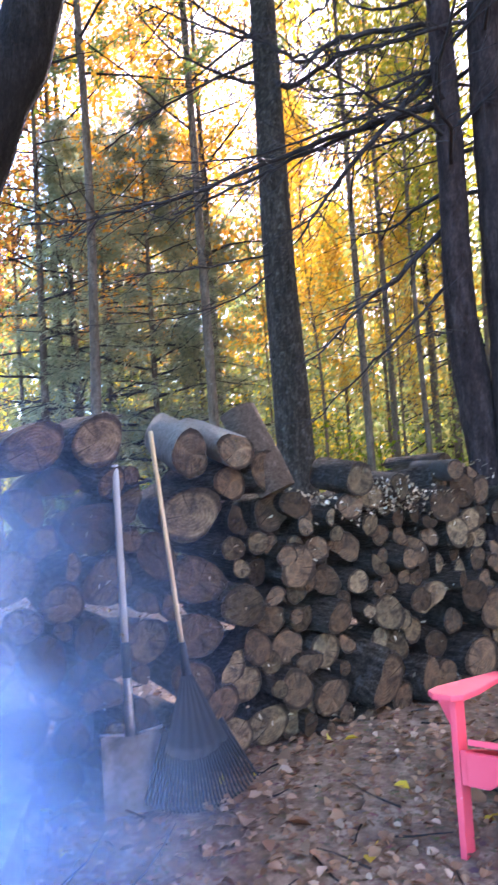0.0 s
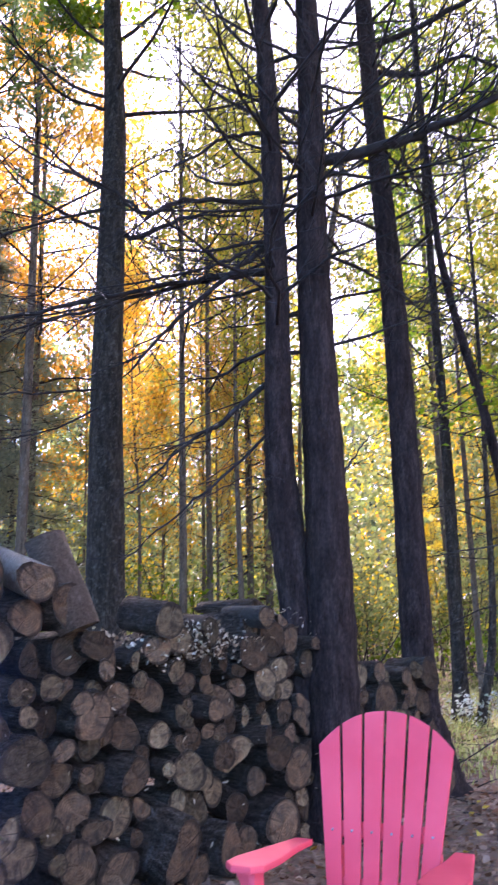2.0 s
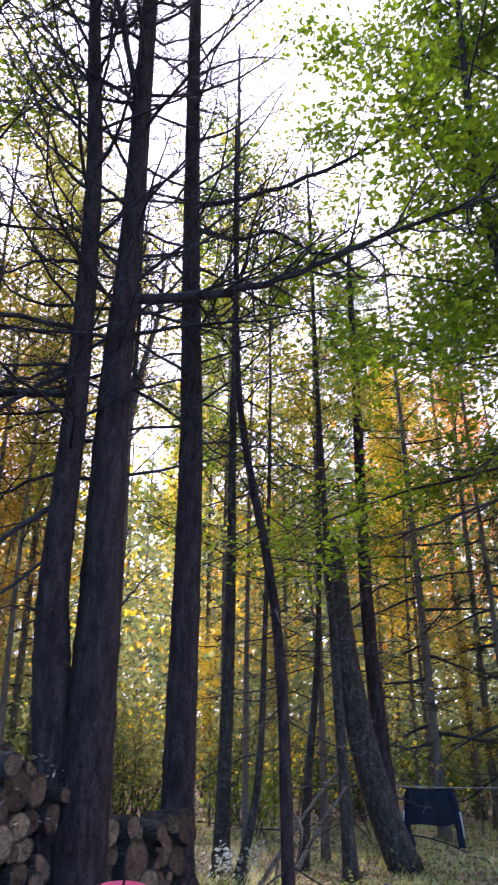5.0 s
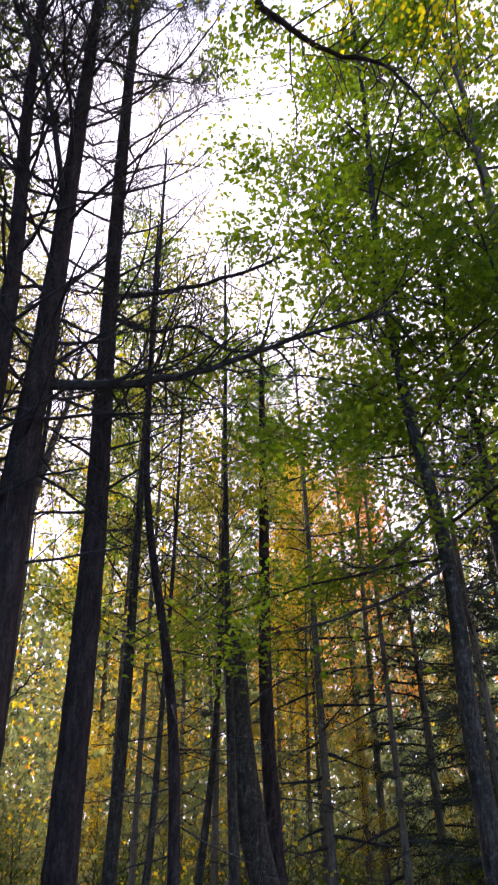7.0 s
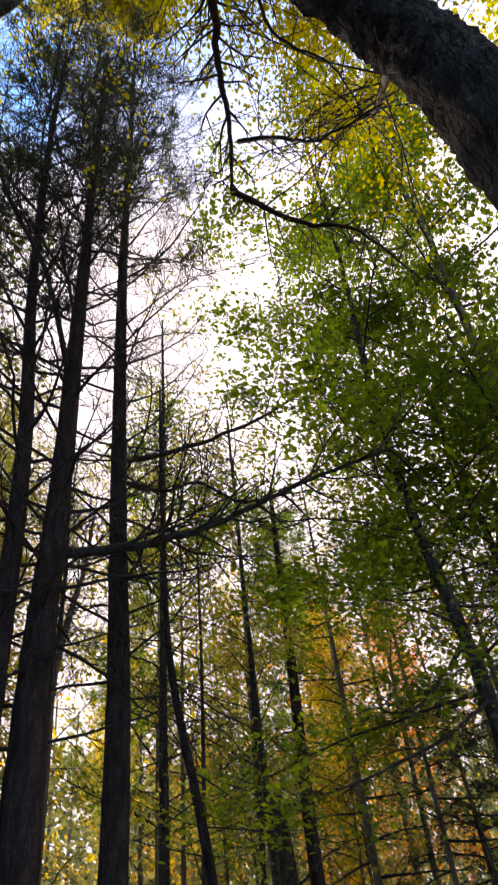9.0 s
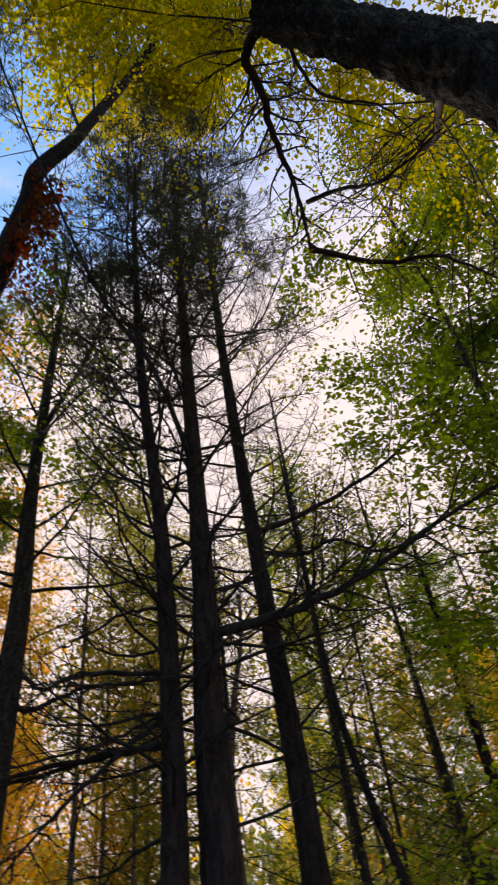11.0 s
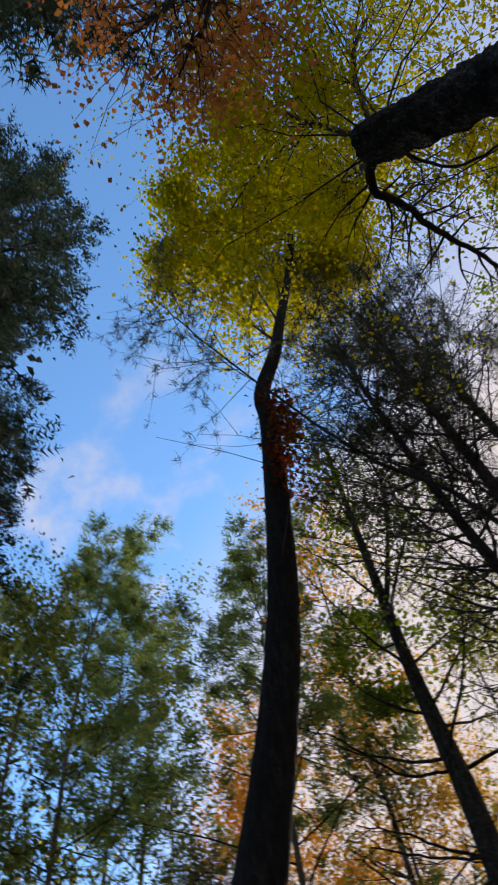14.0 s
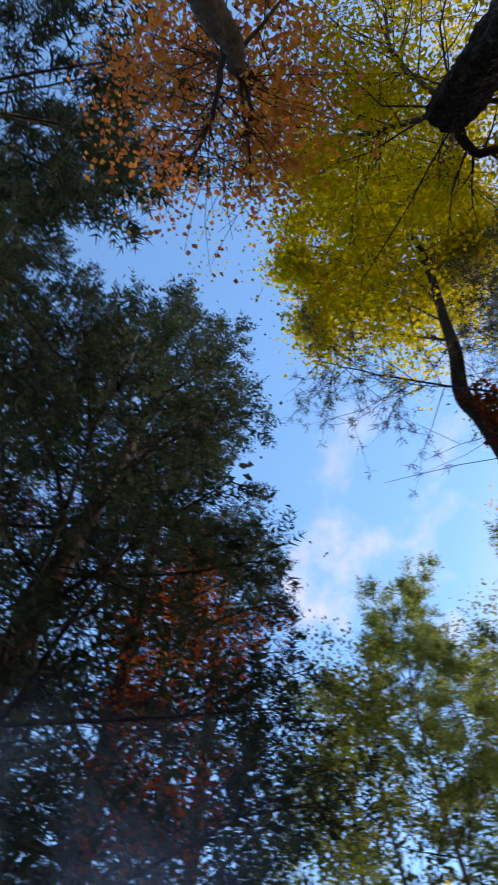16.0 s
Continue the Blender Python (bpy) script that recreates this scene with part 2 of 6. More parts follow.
def soil_material():
    m = Mat("forest_soil")
    v = m.coords(kind="Object")
    a = m.noise(v, 14, 8, 0.7)
    b = m.noise(v, 1.3, 4)
    cells = m.node("TexVoronoi", Scale=26.0)
    m.link(v, cells.inputs["Vector"])
    c = m.ramp(a, (0.28, (0.075, 0.046, 0.03)), (0.5, (0.27, 0.175, 0.12)), (0.72, (0.53, 0.38, 0.28)))
    bits = m.ramp(m.noise(v, 33, 3), (0.52, (0, 0, 0)), (0.6, (1, 1, 1)))
    c = m.mix(bits, c, m.mix(0.5, (0.24, 0.15, 0.1), cells.outputs["Color"], "MULTIPLY"))
    c = m.mix(m.ramp(b, (0.38, (0, 0, 0)), (0.7, (0.5, 0.5, 0.5))), c, (0.12, 0.085, 0.06))
    m.bump(a, 0.8, 0.03)
    return m.done(c, 0.95, 0.1)


SOIL = soil_material()


def cut_wood_material(name, dark, light):
    """Sawn end grain: rings and cracks round the log's axis, grey weathering, marks of the saw."""
    m = Mat(name)
    v = m.coords()
    sep = m.node("SeparateXYZ")
    m.link(v, sep.inputs[0])
    ln = m.node("VectorMath")
    ln.operation = "LENGTH"
    flat = m.coords((1, 0, 1))
    warp = m.noise(flat, 1.6, 3)
    m.link(flat, ln.inputs[0])
    add = m.node("Math")
    add.operation = "MULTIPLY_ADD"
    add.inputs[1].default_value = 0.22
    m.link(warp, add.inputs[0])
    m.link(ln.outputs["Value"], add.inputs[2])
    rings = m.node("Math")
    rings.operation = "SINE"
    sc = m.node("Math")
    sc.operation = "MULTIPLY"
    sc.inputs[1].default_value = 52
    m.link(add.outputs[0], sc.inputs[0])
    m.link(sc.outputs[0], rings.inputs[0])
    o = m.node("ObjectInfo")
    c = m.ramp(rings.outputs[0], (0.0, dark), (0.9, light))
    blot = m.noise(v, 1.9, 6, 0.68)
    c = m.mix(m.ramp(blot, (0.36, (0, 0, 0)), (0.64, (0.9, 0.9, 0.9))), c, (0.035, 0.027, 0.023))
    c = m.mix(m.ramp(m.noise(m.coords((9, 9, 0.8)), 1.0, 3), (0.4, (0, 0, 0)), (0.8, (0.35, 0.35, 0.35))), c, (0.2, 0.135, 0.085))
    hs = m.node("HueSaturation")
    mr = m.node("MapRange")
    mr.inputs[3].default_value, mr.inputs[4].default_value = 0.3, 1.25
    m.link(o.outputs["Random"], mr.inputs[0])
    m.link(mr.outputs[0], hs.inputs["Value"])
    m.link(c, hs.inputs["Color"])
    # drying cracks that run out from the heart
    wave = m.node("TexNoise", Scale=5.0, Detail=2.0)
    nrm = m.node("VectorMath")
    nrm.operation = "NORMALIZE"
    m.link(flat, nrm.inputs[0])
    m.link(nrm.outputs[0], wave.inputs["Vector"])
    crack = m.ramp(wave.outputs[0], (0.6, (0, 0, 0)), (0.66, (0.8, 0.8, 0.8)), (0.72, (0, 0, 0)))
    dark = m.mix(crack, hs.outputs[0], (0.015, 0.011, 0.009))
    rim = m.ramp(add.outputs[0], (0.9, (0, 0, 0)), (1.02, (0.85, 0.85, 0.85)))
    dark = m.mix(rim, dark, (0.03, 0.022, 0.017))
    m.bump(blot, 0.6, 0.1)
    return m.done(dark, 0.88, 0.12)


CUT_WOOD = cut_wood_material("cut_wood", (0.17, 0.1, 0.054), (0.23, 0.143, 0.08))
CUT_WOOD_PALE = cut_wood_material("cut_wood_pale", (0.28, 0.19, 0.1), (0.35, 0.25, 0.14))
LOG_BARK = bark_material("log_bark", (0.022, 0.016, 0.012), (0.095, 0.073, 0.057), (0.28, 0.225, 0.18), 3.2, (0.2, 0.2, 0.19), 0.6, 0.14, axis=1)


def paint_material(name, a, b, rough=0.42):
    m = Mat(name)
    v = m.coords()
    f = m.noise(v, 3.0, 4)
    g = m.noise(m.coords((40, 40, 6)), 1.0, 4)
    c = m.ramp(f, (0.3, a), (0.7, b))
    chips = m.ramp(m.noise(v, 38, 3), (0.76, (0, 0, 0)), (0.79, (0.6, 0.6, 0.6)))
    c = m.mix(chips, c, (0.75, 0.5, 0.5))
    m.bump(g, 0.15, 0.002)
    return m.done(c, rough, 0.22)


CHAIR_RED = paint_material("chair_paint", (0.72, 0.066, 0.098), (0.8, 0.1, 0.135), 0.7)
STEEL = Mat("worn_steel")
STEEL.b.inputs["Metallic"].default_value = 0.75
STEEL = STEEL.done(STEEL.ramp(STEEL.noise(STEEL.coords(), 9, 6, 0.7), (0.35, (0.16, 0.14, 0.13)), (0.65, (0.42, 0.42, 0.43))), 0.45, 0.4)
HANDLE_WOOD = plain_wood("handle_wood", (0.55, 0.38, 0.2), (0.72, 0.54, 0.32), (30, 30, 3))
HANDLE_GREY = plain_wood("handle_grey", (0.34, 0.33, 0.33), (0.5, 0.5, 0.52), (20, 20, 3))
BLACK_PLASTIC = paint_material("black_plastic", (0.018, 0.02, 0.022), (0.03, 0.032, 0.036), 0.5)
GREEN_PLASTIC = paint_material("green_plastic", (0.006, 0.02, 0.018), (0.01, 0.03, 0.026), 0.3)


# ---- mesh building ----
class Geo:
    """Triangles gathered for one mesh."""

    def __init__(self):
        self.v, self.f, self.n = [], [], 0

    def add(self, v, f):
        self.v.append(np.asarray(v, float))
        self.f.append(np.asarray(f, int) + self.n)
        self.n += len(v)

    def mesh(self, name, mat, smooth=True):
        v = np.concatenate(self.v) if self.v else np.zeros((3, 3))
        f = np.concatenate(self.f) if self.f else np.array([[0, 1, 2]])
        me = bpy.data.meshes.new(name)
        me.vertices.add(len(v))
        me.vertices.foreach_set("co", v.astype(np.float32).ravel())
        me.loops.add(f.size)
        me.loops.foreach_set("vertex_index", f.astype(np.int32).ravel())
        me.polygons.add(len(f))
        me.polygons.foreach_set("loop_start", np.arange(0, f.size, 3, dtype=np.int32))
        me.polygons.foreach_set("use_smooth", np.full(len(f), smooth))
        me.update(calc_edges=True)
        me.materials.append(mat)
        return me


def part(name, geo, mat, parent=None, label="", smooth=True):
    """Links geometry as one mesh object, under a thing if one is given."""
    if isinstance(geo, bmesh.types.BMesh):
        me = bpy.data.meshes.new(name)
        geo.to_mesh(me)
        geo.free()
        me.materials.append(mat)
    else:
        me = geo.mesh(name, mat, smooth)
    ob = new(name, me)
    ob.parent = parent
    return tagged(ob, label)


def spline(points, n):
    """n points along a smooth curve through the given ones."""
    p = np.asarray(points, float)
    q = np.vstack([2 * p[0] - p[1], p, 2 * p[-1] - p[-2]])
    out = []
    for u in np.linspace(0, len(p) - 1, n):
        i = min(int(u), len(p) - 2)
        s = u - i
        a, b, c, d = q[i:i + 4]
        out.append(0.5 * (2 * b + (c - a) * s + (2 * a - 5 * b + 4 * c - d) * s * s + (3 * b - a - 3 * c + d) * s ** 3))
    return np.array(out)


def tube(path, radii, k=8, uneven=0.0, rng=None, caps=True):
    """A round, tapering rod along a path; uneven: share by which its girth varies."""
    p = np.asarray(path, float)
    n = len(p)
    r = np.broadcast_to(np.asarray(radii, float), (n,))
    tan = np.gradient(p, axis=0)
    tan /= np.linalg.norm(tan, axis=1)[:, None] + 1e-9
    ref = np.array([1.0, 0, 0]) if abs(tan[0][0]) < 0.8 else np.array([0, 1.0, 0])
    u = np.empty((n, 3))
    a = ref - tan[0] * (ref @ tan[0])
    for i in range(n):
        a = a - tan[i] * (a @ tan[i])
        a /= np.linalg.norm(a) + 1e-9
        u[i] = a
    w = np.cross(tan, u)
    ang = np.arange(k) * 2 * np.pi / k
    rad = np.repeat(r[:, None], k, 1)
    if uneven:
        ph = rng.uniform(0, 6.28, 6)
        z = np.linspace(0, n * 0.35, n)[:, None]
        rad = rad * (1 + uneven * (0.5 * np.sin(3 * ang + ph[0] + 0.3 * np.sin(z)) + 0.35 * np.sin(5 * ang + ph[1] + 0.5 * z)
                                   + 0.3 * np.sin(2 * z + ph[2] + ang) + 0.25 * np.sin(9 * ang + ph[3] + 0.9 * z)) + uneven * 0.35 * rng.normal(size=rad.shape))
    v = (p[:, None] + rad[..., None] * (np.cos(ang)[None, :, None] * u[:, None] + np.sin(ang)[None, :, None] * w[:, None])).reshape(-1, 3)
    i, j = np.meshgrid(np.arange(n - 1), np.arange(k), indexing="ij")
    a0, b0 = i * k + j, i * k + (j + 1) % k
    f = np.concatenate([np.stack([a0, b0, b0 + k], -1).reshape(-1, 3), np.stack([a0, b0 + k, a0 + k], -1).reshape(-1, 3)])
    if caps:
        v = np.vstack([v, p[:1], p[-1:]])
        jj = np.arange(k)
        f = np.concatenate([f, np.stack([np.full(k, n * k), (jj + 1) % k, jj], 1),
                            np.stack([np.full(k, n * k + 1), (n - 1) * k + jj, (n - 1) * k + (jj + 1) % k], 1)])
    return v, f


def unit(v):
    return v / (np.linalg.norm(v, axis=-1, keepdims=True) + 1e-9)


def leaves(geo, at, size, rng, flat=0.5, shape=0.75, jitter=0.1):
    """Small folded leaves of six corners at the given places; flat: how level they hang."""
    at = np.asarray(at)
    n = len(at)
    if not n:
        return
    at = at + rng.normal(size=(n, 3)) * jitter
    s = size * rng.uniform(0.55, 1.3, n)[:, None]
    up = unit(rng.normal(size=(n, 3)) * (1 - flat) + np.array([0, 0, flat + 0.05]))
    d = rng.normal(size=(n, 3)) + np.array([0, 0, -0.35])
    d = unit(d - up * (d * up).sum(1, keepdims=True))
    w = np.cross(up, d)
    fold = up * s * 0.16
    v = np.stack([at, at + d * s * 0.35 + w * s * shape * 0.5 + fold, at + d * s * 0.72 + w * s * shape * 0.36 + fold * 0.6,
                  at + d * s - fold * 0.8, at + d * s * 0.72 - w * s * shape * 0.36 + fold * 0.6, at + d * s * 0.35 - w * s * shape * 0.5 + fold], 1).reshape(-1, 3)
    b = np.arange(n)[:, None] * 6
    f = np.concatenate([b + np.array([0, 1, 2]), b + np.array([0, 2, 3]), b + np.array([0, 3, 4]), b + np.array([0, 4, 5])])
    geo.add(v, f)


def kites(geo, at, size, rng, flat=0.3, shape=0.8, jitter=0.1):
    """Leaves of two triangles, for crowns farther off."""
    at = np.asarray(at)
    n = len(at)
    if not n:
        return
    at = at + rng.normal(size=(n, 3)) * jitter
    s = size * rng.uniform(0.5, 1.35, n)[:, None]
    up = unit(rng.normal(size=(n, 3)) * (1 - flat) + np.array([0, 0, flat]))
    d = rng.normal(size=(n, 3))
    d = unit(d - up * (d * up).sum(1, keepdims=True))
    w = np.cross(up, d)
    v = np.stack([at, at + d * s * 0.45 + w * s * shape * 0.5 + up * s * 0.15, at + d * s, at + d * s * 0.45 - w * s * shape * 0.5 + up * s * 0.15], 1).reshape(-1, 3)
    b = np.arange(n)[:, None] * 4
    geo.add(v, np.concatenate([b + np.array([0, 1, 2]), b + np.array([0, 2, 3])]))


def needles(geo, at, along, size, rng, count=7, width=0.05):
    """Tufts of slender needles, fanned out along a twig's direction."""
    at = np.repeat(np.asarray(at), count, 0)
    al = np.repeat(np.asarray(along), count, 0)
    n = len(at)
    if not n:
        return
    d = unit(al * 0.8 + rng.normal(size=(n, 3)) * 0.75)
    s = size * rng.uniform(0.6, 1.25, n)[:, None]
    w = unit(np.cross(d, rng.normal(size=(n, 3)))) * s * width
    at = at + rng.normal(size=(n, 3)) * size * 0.2
    v = np.stack([at - w, at + w, at + d * s], 1).reshape(-1, 3)
    geo.add(v, np.arange(3 * n).reshape(-1, 3))


def sprays(geo, at, along, size, rng, n=3, width=0.15, droop=0.2):
    """Feathered conifer sprays: a row of slender tufts on both sides of a twig's end."""
    at = np.asarray(at)
    m = len(at)
    if not m:
        return
    d = unit(np.asarray(along) * 0.8 + rng.normal(size=(m, 3)) * 0.45 - np.array([0, 0, droop]))
    s = size * rng.uniform(0.6, 1.3, m)[:, None]
    side = unit(np.cross(rng.normal(size=(m, 3)) * 0.45 + np.array([0, 0, 1.0]), d))
    v = []
    for i in range(n):
        t = (i + 0.4) / n
        root, length = at + d * s * t * 0.85, s * 0.5 * (1 - 0.5 * t)
        for sg in (-1, 1):
            way = unit(side * sg + d * 0.75 + rng.normal(size=(m, 3)) * 0.18)
            v.append(np.stack([root - d * length * width, root + d * length * width, root + way * length], 1))
    v.append(np.stack([at + d * s * 0.7 - side * s * 0.03, at + d * s * 0.7 + side * s * 0.03, at + d * s * 1.15], 1))
    v = np.concatenate(v).reshape(-1, 3)
    geo.add(v, np.arange(len(v)).reshape(-1, 3))


def clumped(at, size, gap):
    """Which leaf places to keep, so that sprays stand apart with gaps between them."""
    p = np.asarray(at) / size
    s = np.sin(2.1 * p[:, 0] + 1.3 * np.sin(1.7 * p[:, 1])) + np.sin(2.3 * p[:, 1] + 1.1 * np.sin(1.9 * p[:, 2])) + np.sin(3.1 * p[:, 2] + 1.2 * np.sin(1.5 * p[:, 0]))
    return s > gap


def wander(start, way, length, n, rng, bend=0.0, wig=0.06):
    """A crooked path; bend lifts (or drops) it towards the end."""
    p = [np.asarray(start, float)]
    d = unit(np.asarray(way, float))
    for i in range(n - 1):
        d = unit(d + rng.normal(size=3) * wig + np.array([0, 0, bend / n]))
        p.append(p[-1] + d * length / (n - 1))
    return np.array(p)


def twigs(geo, path, radius, count, length, rng, start=0.2, sub=2, sides=3, spread=0.9, lift=0.1, coarse=False):
    """Side twigs along a limb. Gives back places for leaves and the twigs' directions there."""
    n = len(path)
    spots, ways = [], []
    for i in range(count):
        u = start + (1 - start) * (i + rng.uniform(0, 1)) / count
        x = min(u * (n - 1), n - 1.001)
        a = int(x)
        p = path[a] + (path[a + 1] - path[a]) * (x - a)
        t = unit(path[a + 1] - path[a])
        side = unit(np.cross(t, [0, 0, 1.0]) + rng.normal(size=3) * 0.35) * (1 if i % 2 else -1)
        d = unit(t * rng.uniform(0.4, 0.9) + side * spread + np.array([0, 0, lift]))
        ln = length * (1.15 - 0.75 * u) * rng.uniform(0.5, 1.2)
        q = wander(p, d, ln, 5, rng, lift * 0.6, 0.14)
        if coarse:
            geo.add(*tube(q[[0, -1]], [radius * 0.5, radius * 0.16], 3, caps=False))
        else:
            geo.add(*tube(q, np.linspace(radius * 0.55, radius * 0.14, 5), sides, caps=False))
        for s in range(1, 5):
            spots.append(q[s])
            ways.append(d)
        for _ in range(sub):
            j = rng.integers(1, 4)
            d2 = unit(d + rng.normal(size=3) * 0.7)
            q2 = wander(q[j], d2, ln * rng.uniform(0.3, 0.6), 3, rng, 0, 0.15)
            if coarse:
                geo.add(*tube(q2[::2], [radius * 0.26, radius * 0.1], 3, caps=False))
            else:
                geo.add(*tube(q2, [radius * 0.28, radius * 0.2, radius * 0.1], 3, caps=False))
            spots += [q2[1], q2[2]]
            ways += [d2, d2]
    return spots, ways


def ground_height(x, y):
    r = math.hypot(x, y)
    far = max(0.0, r - 6)
    return (0.035 * math.sin(1.3 * x + 0.7) * math.cos(1.1 * y + 0.4) + 0.02 * math.sin(3.1 * x - 1.7 * y)) * min(1, r / 3) \
        + 0.012 * min(far, 60) * math.sin(0.09 * x + 0.6) * math.sin(0.07 * y) + 0.006 * min(far, 120)


def ring_ground():
    rad = np.concatenate([np.linspace(0, 9, 61), 9 * 1.09 ** np.arange(1, 60)])
    k = 160
    v = [(r * math.sin(a), r * math.cos(a), ground_height(r * math.sin(a), r * math.cos(a))) for r in rad[1:] for a in np.arange(k) * 2 * math.pi / k]
    v.append((0, 0, ground_height(0, 0)))
    n = len(rad) - 1
    i, j = np.meshgrid(np.arange(n - 1), np.arange(k), indexing="ij")
    a, b = i * k + j, i * k + (j + 1) % k
    f = np.concatenate([np.stack([a, a + k, b + k], -1).reshape(-1, 3), np.stack([a, b + k, b], -1).reshape(-1, 3)])
    jj = np.arange(k)
    f = np.concatenate([f, np.stack([np.full(k, n * k), jj, (jj + 1) % k], 1)])
    g = Geo()
    g.add(v, f)
    return tagged(part("ground", g, SOIL), "brown forest soil covered with fallen leaves", "ground", kind="structure")


ground = ring_ground()


# ---- trees ----
def trunk_geo(axis, r0, r1, rng, k=18, step=0.25, flare=0.5, uneven=0.06, rings=0):
    length = sum(np.linalg.norm(np.subtract(b, a)) for a, b in zip(axis, axis[1:]))
    n = max(8, int(length / step))
    p = spline(axis, n)
    s = np.linspace(0, 1, n)
    r = r0 + (r1 - r0) * s ** 0.85
    h = s * length
    r = r * (1 + flare * np.exp(-h / 0.35))
    if rings:
        r = r * (1 + 0.065 * np.exp(-(((h + 0.2 * np.sin(h)) % rings - rings / 2) / 0.07) ** 2))
    g = Geo()
    g.add(*tube(p, r, k, uneven, rng))
    return g, p, r


def make_tree(axis, r0, r1, bark, seed, label, limbs=(), whorls=None, foliage=None, leaf_mat=None, twig_mat=None, k=18, step=0.25, flare=0.5,
              category="tree", group="", name="tree", uneven=0.04, rings=0, lift_limbs=0.0):
    """A tree: trunk, limbs with twigs, crown.
    axis: points of the trunk from the ground up. limbs: (radius, points) of chosen limbs. whorls: settings of the limbs that fill it in.
    foliage: kind, size of a leaf, leaves for each spot."""
    rng = np.random.default_rng(seed)
    g, path, rad = trunk_geo(axis, r0, r1, rng, k, step, flare, uneven, rings)
    base = Vector(axis[0])
    thing = new(name)
    thing.location = base
    inv = -np.array(base)

    def shifted(geo):
        geo.v = [a + inv for a in geo.v]
        return geo

    part("trunk", shifted(g), bark, thing)
    spots, ways = [], []
    twig_mat = twig_mat or DEAD_TWIG
    for r, pts, *bare in limbs:
        lg = Geo()
        if lift_limbs:
            pts = [pts[0]] + [(x * lift_limbs, y * lift_limbs, 1.3 + (z - 1.3) * lift_limbs) for x, y, z in pts[1:]]
        p = spline(pts, 5 * len(pts))
        p[1:-1] += rng.normal(size=(len(p) - 2, 3)) * 0.007
        r *= 0.72
        lg.add(*tube(p, np.linspace(r, r * 0.25, len(p)), 7, 0.05, rng))
        length = np.linalg.norm(p[-1] - p[0])
        s, w = twigs(lg, p, r * 0.55, int(9 + 7 * length), (0.2 if lift_limbs else 0.32) * length + 0.2, rng, 0.12, 3, lift=0.0)
        part("branch", shifted(lg), twig_mat, thing)
        if foliage and (bare == ["tufted"] or foliage.get("on_limbs") and not bare):
            first, times = (len(s) // 2, 3) if bare else (0, 1)
            spots += s[first:] * times
            ways += w[first:] * times
    if whorls:
        n = len(path)
        lo, hi = whorls["from"], whorls["to"]
        for i in range(whorls["count"]):
            u = lo + (hi - lo) * (i + rng.uniform(0, 0.9)) / whorls["count"]
            x = u * (n - 1.001)
            a = int(x)
            p0 = path[a] + (path[a + 1] - path[a]) * (x - a)
            v = (u - lo) / (hi - lo)
            ang = i * 2.399 + rng.uniform(-0.4, 0.4)
            slope = whorls["slope"][0] + (whorls["slope"][1] - whorls["slope"][0]) * v + rng.normal() * 0.12
            ln = (whorls["length"][0] + (whorls["length"][1] - whorls["length"][0]) * v ** whorls.get("power", 1)) * rng.uniform(0.65, 1.15)
            d = np.array([math.cos(ang), math.sin(ang), slope])
            lg = Geo()
            q = wander(p0, d, ln, 8, rng, whorls.get("bend", 0.3), whorls.get("wig", 0.09))
            rr = min(rad[a] * 0.45, whorls["radius"] * (0.6 + 0.4 * ln / max(whorls["length"])))
            lg.add(*tube(q, np.linspace(rr, rr * 0.2, 8), 5, caps=False))
            s, w = twigs(lg, q, rr * 0.6, whorls["twigs"], ln * whorls.get("twig", 0.42), rng, whorls.get("start", 0.2), whorls.get("sub", 2), lift=whorls.get("lift", 0.1))
            part("branch", shifted(lg), twig_mat, thing)
            if foliage and v >= foliage.get("above", 0):
                spots += s
                ways += w
    if foliage and spots:
        cg = Geo()
        spots, ways = np.array(spots), np.array(ways)
        rep = foliage["per_spot"]
        if "gap" in foliage:
            keep = clumped(spots, foliage.get("clump", 1.0), foliage["gap"])
            spots, ways = spots[keep], ways[keep]
        if foliage["kind"] == "needles":
            needles(cg, spots, ways, foliage["size"], rng, rep, foliage.get("width", 0.05))
        else:
            fn = leaves if foliage["kind"] == "leaves" else kites
            fn(cg, np.repeat(spots, rep, 0), foliage["size"], rng, foliage.get("flat", 0.4), foliage.get("shape", 0.75), foliage.get("jitter", 0.12))
        part("crown", shifted(cg), leaf_mat, thing)
    return tagged(thing, label, category, group)


def base_at(az, d):
    x, y = d * math.sin(radians(az)), d * math.cos(radians(az))
    return (x, y, ground_height(x, y) - 0.05)


def up_at(az, el, d):
    """A place at that bearing and height angle from the standing point, d metres off over the ground."""
    return (d * math.sin(radians(az)), d * math.cos(radians(az)), 1.28 + d * math.tan(radians(el)))


# ---- near trees ----
def drop_to_ground(az, d, *ups):
    return [base_at(az, d), *[up_at(*u) for u in ups]]


DEAD_WHORLS = {"from": 0.44, "to": 0.985, "count": 68, "slope": (0.0, 1.25), "length": (1.5, 2.3), "radius": 0.02, "twigs": 12, "twig": 0.42, "sub": 3,
               "bend": 0.5, "wig": 0.13}
PINE_CROWN = {"kind": "needles", "size": 0.15, "per_spot": 6, "above": 0.55, "width": 0.04, "gap": -0.9, "clump": 0.6}

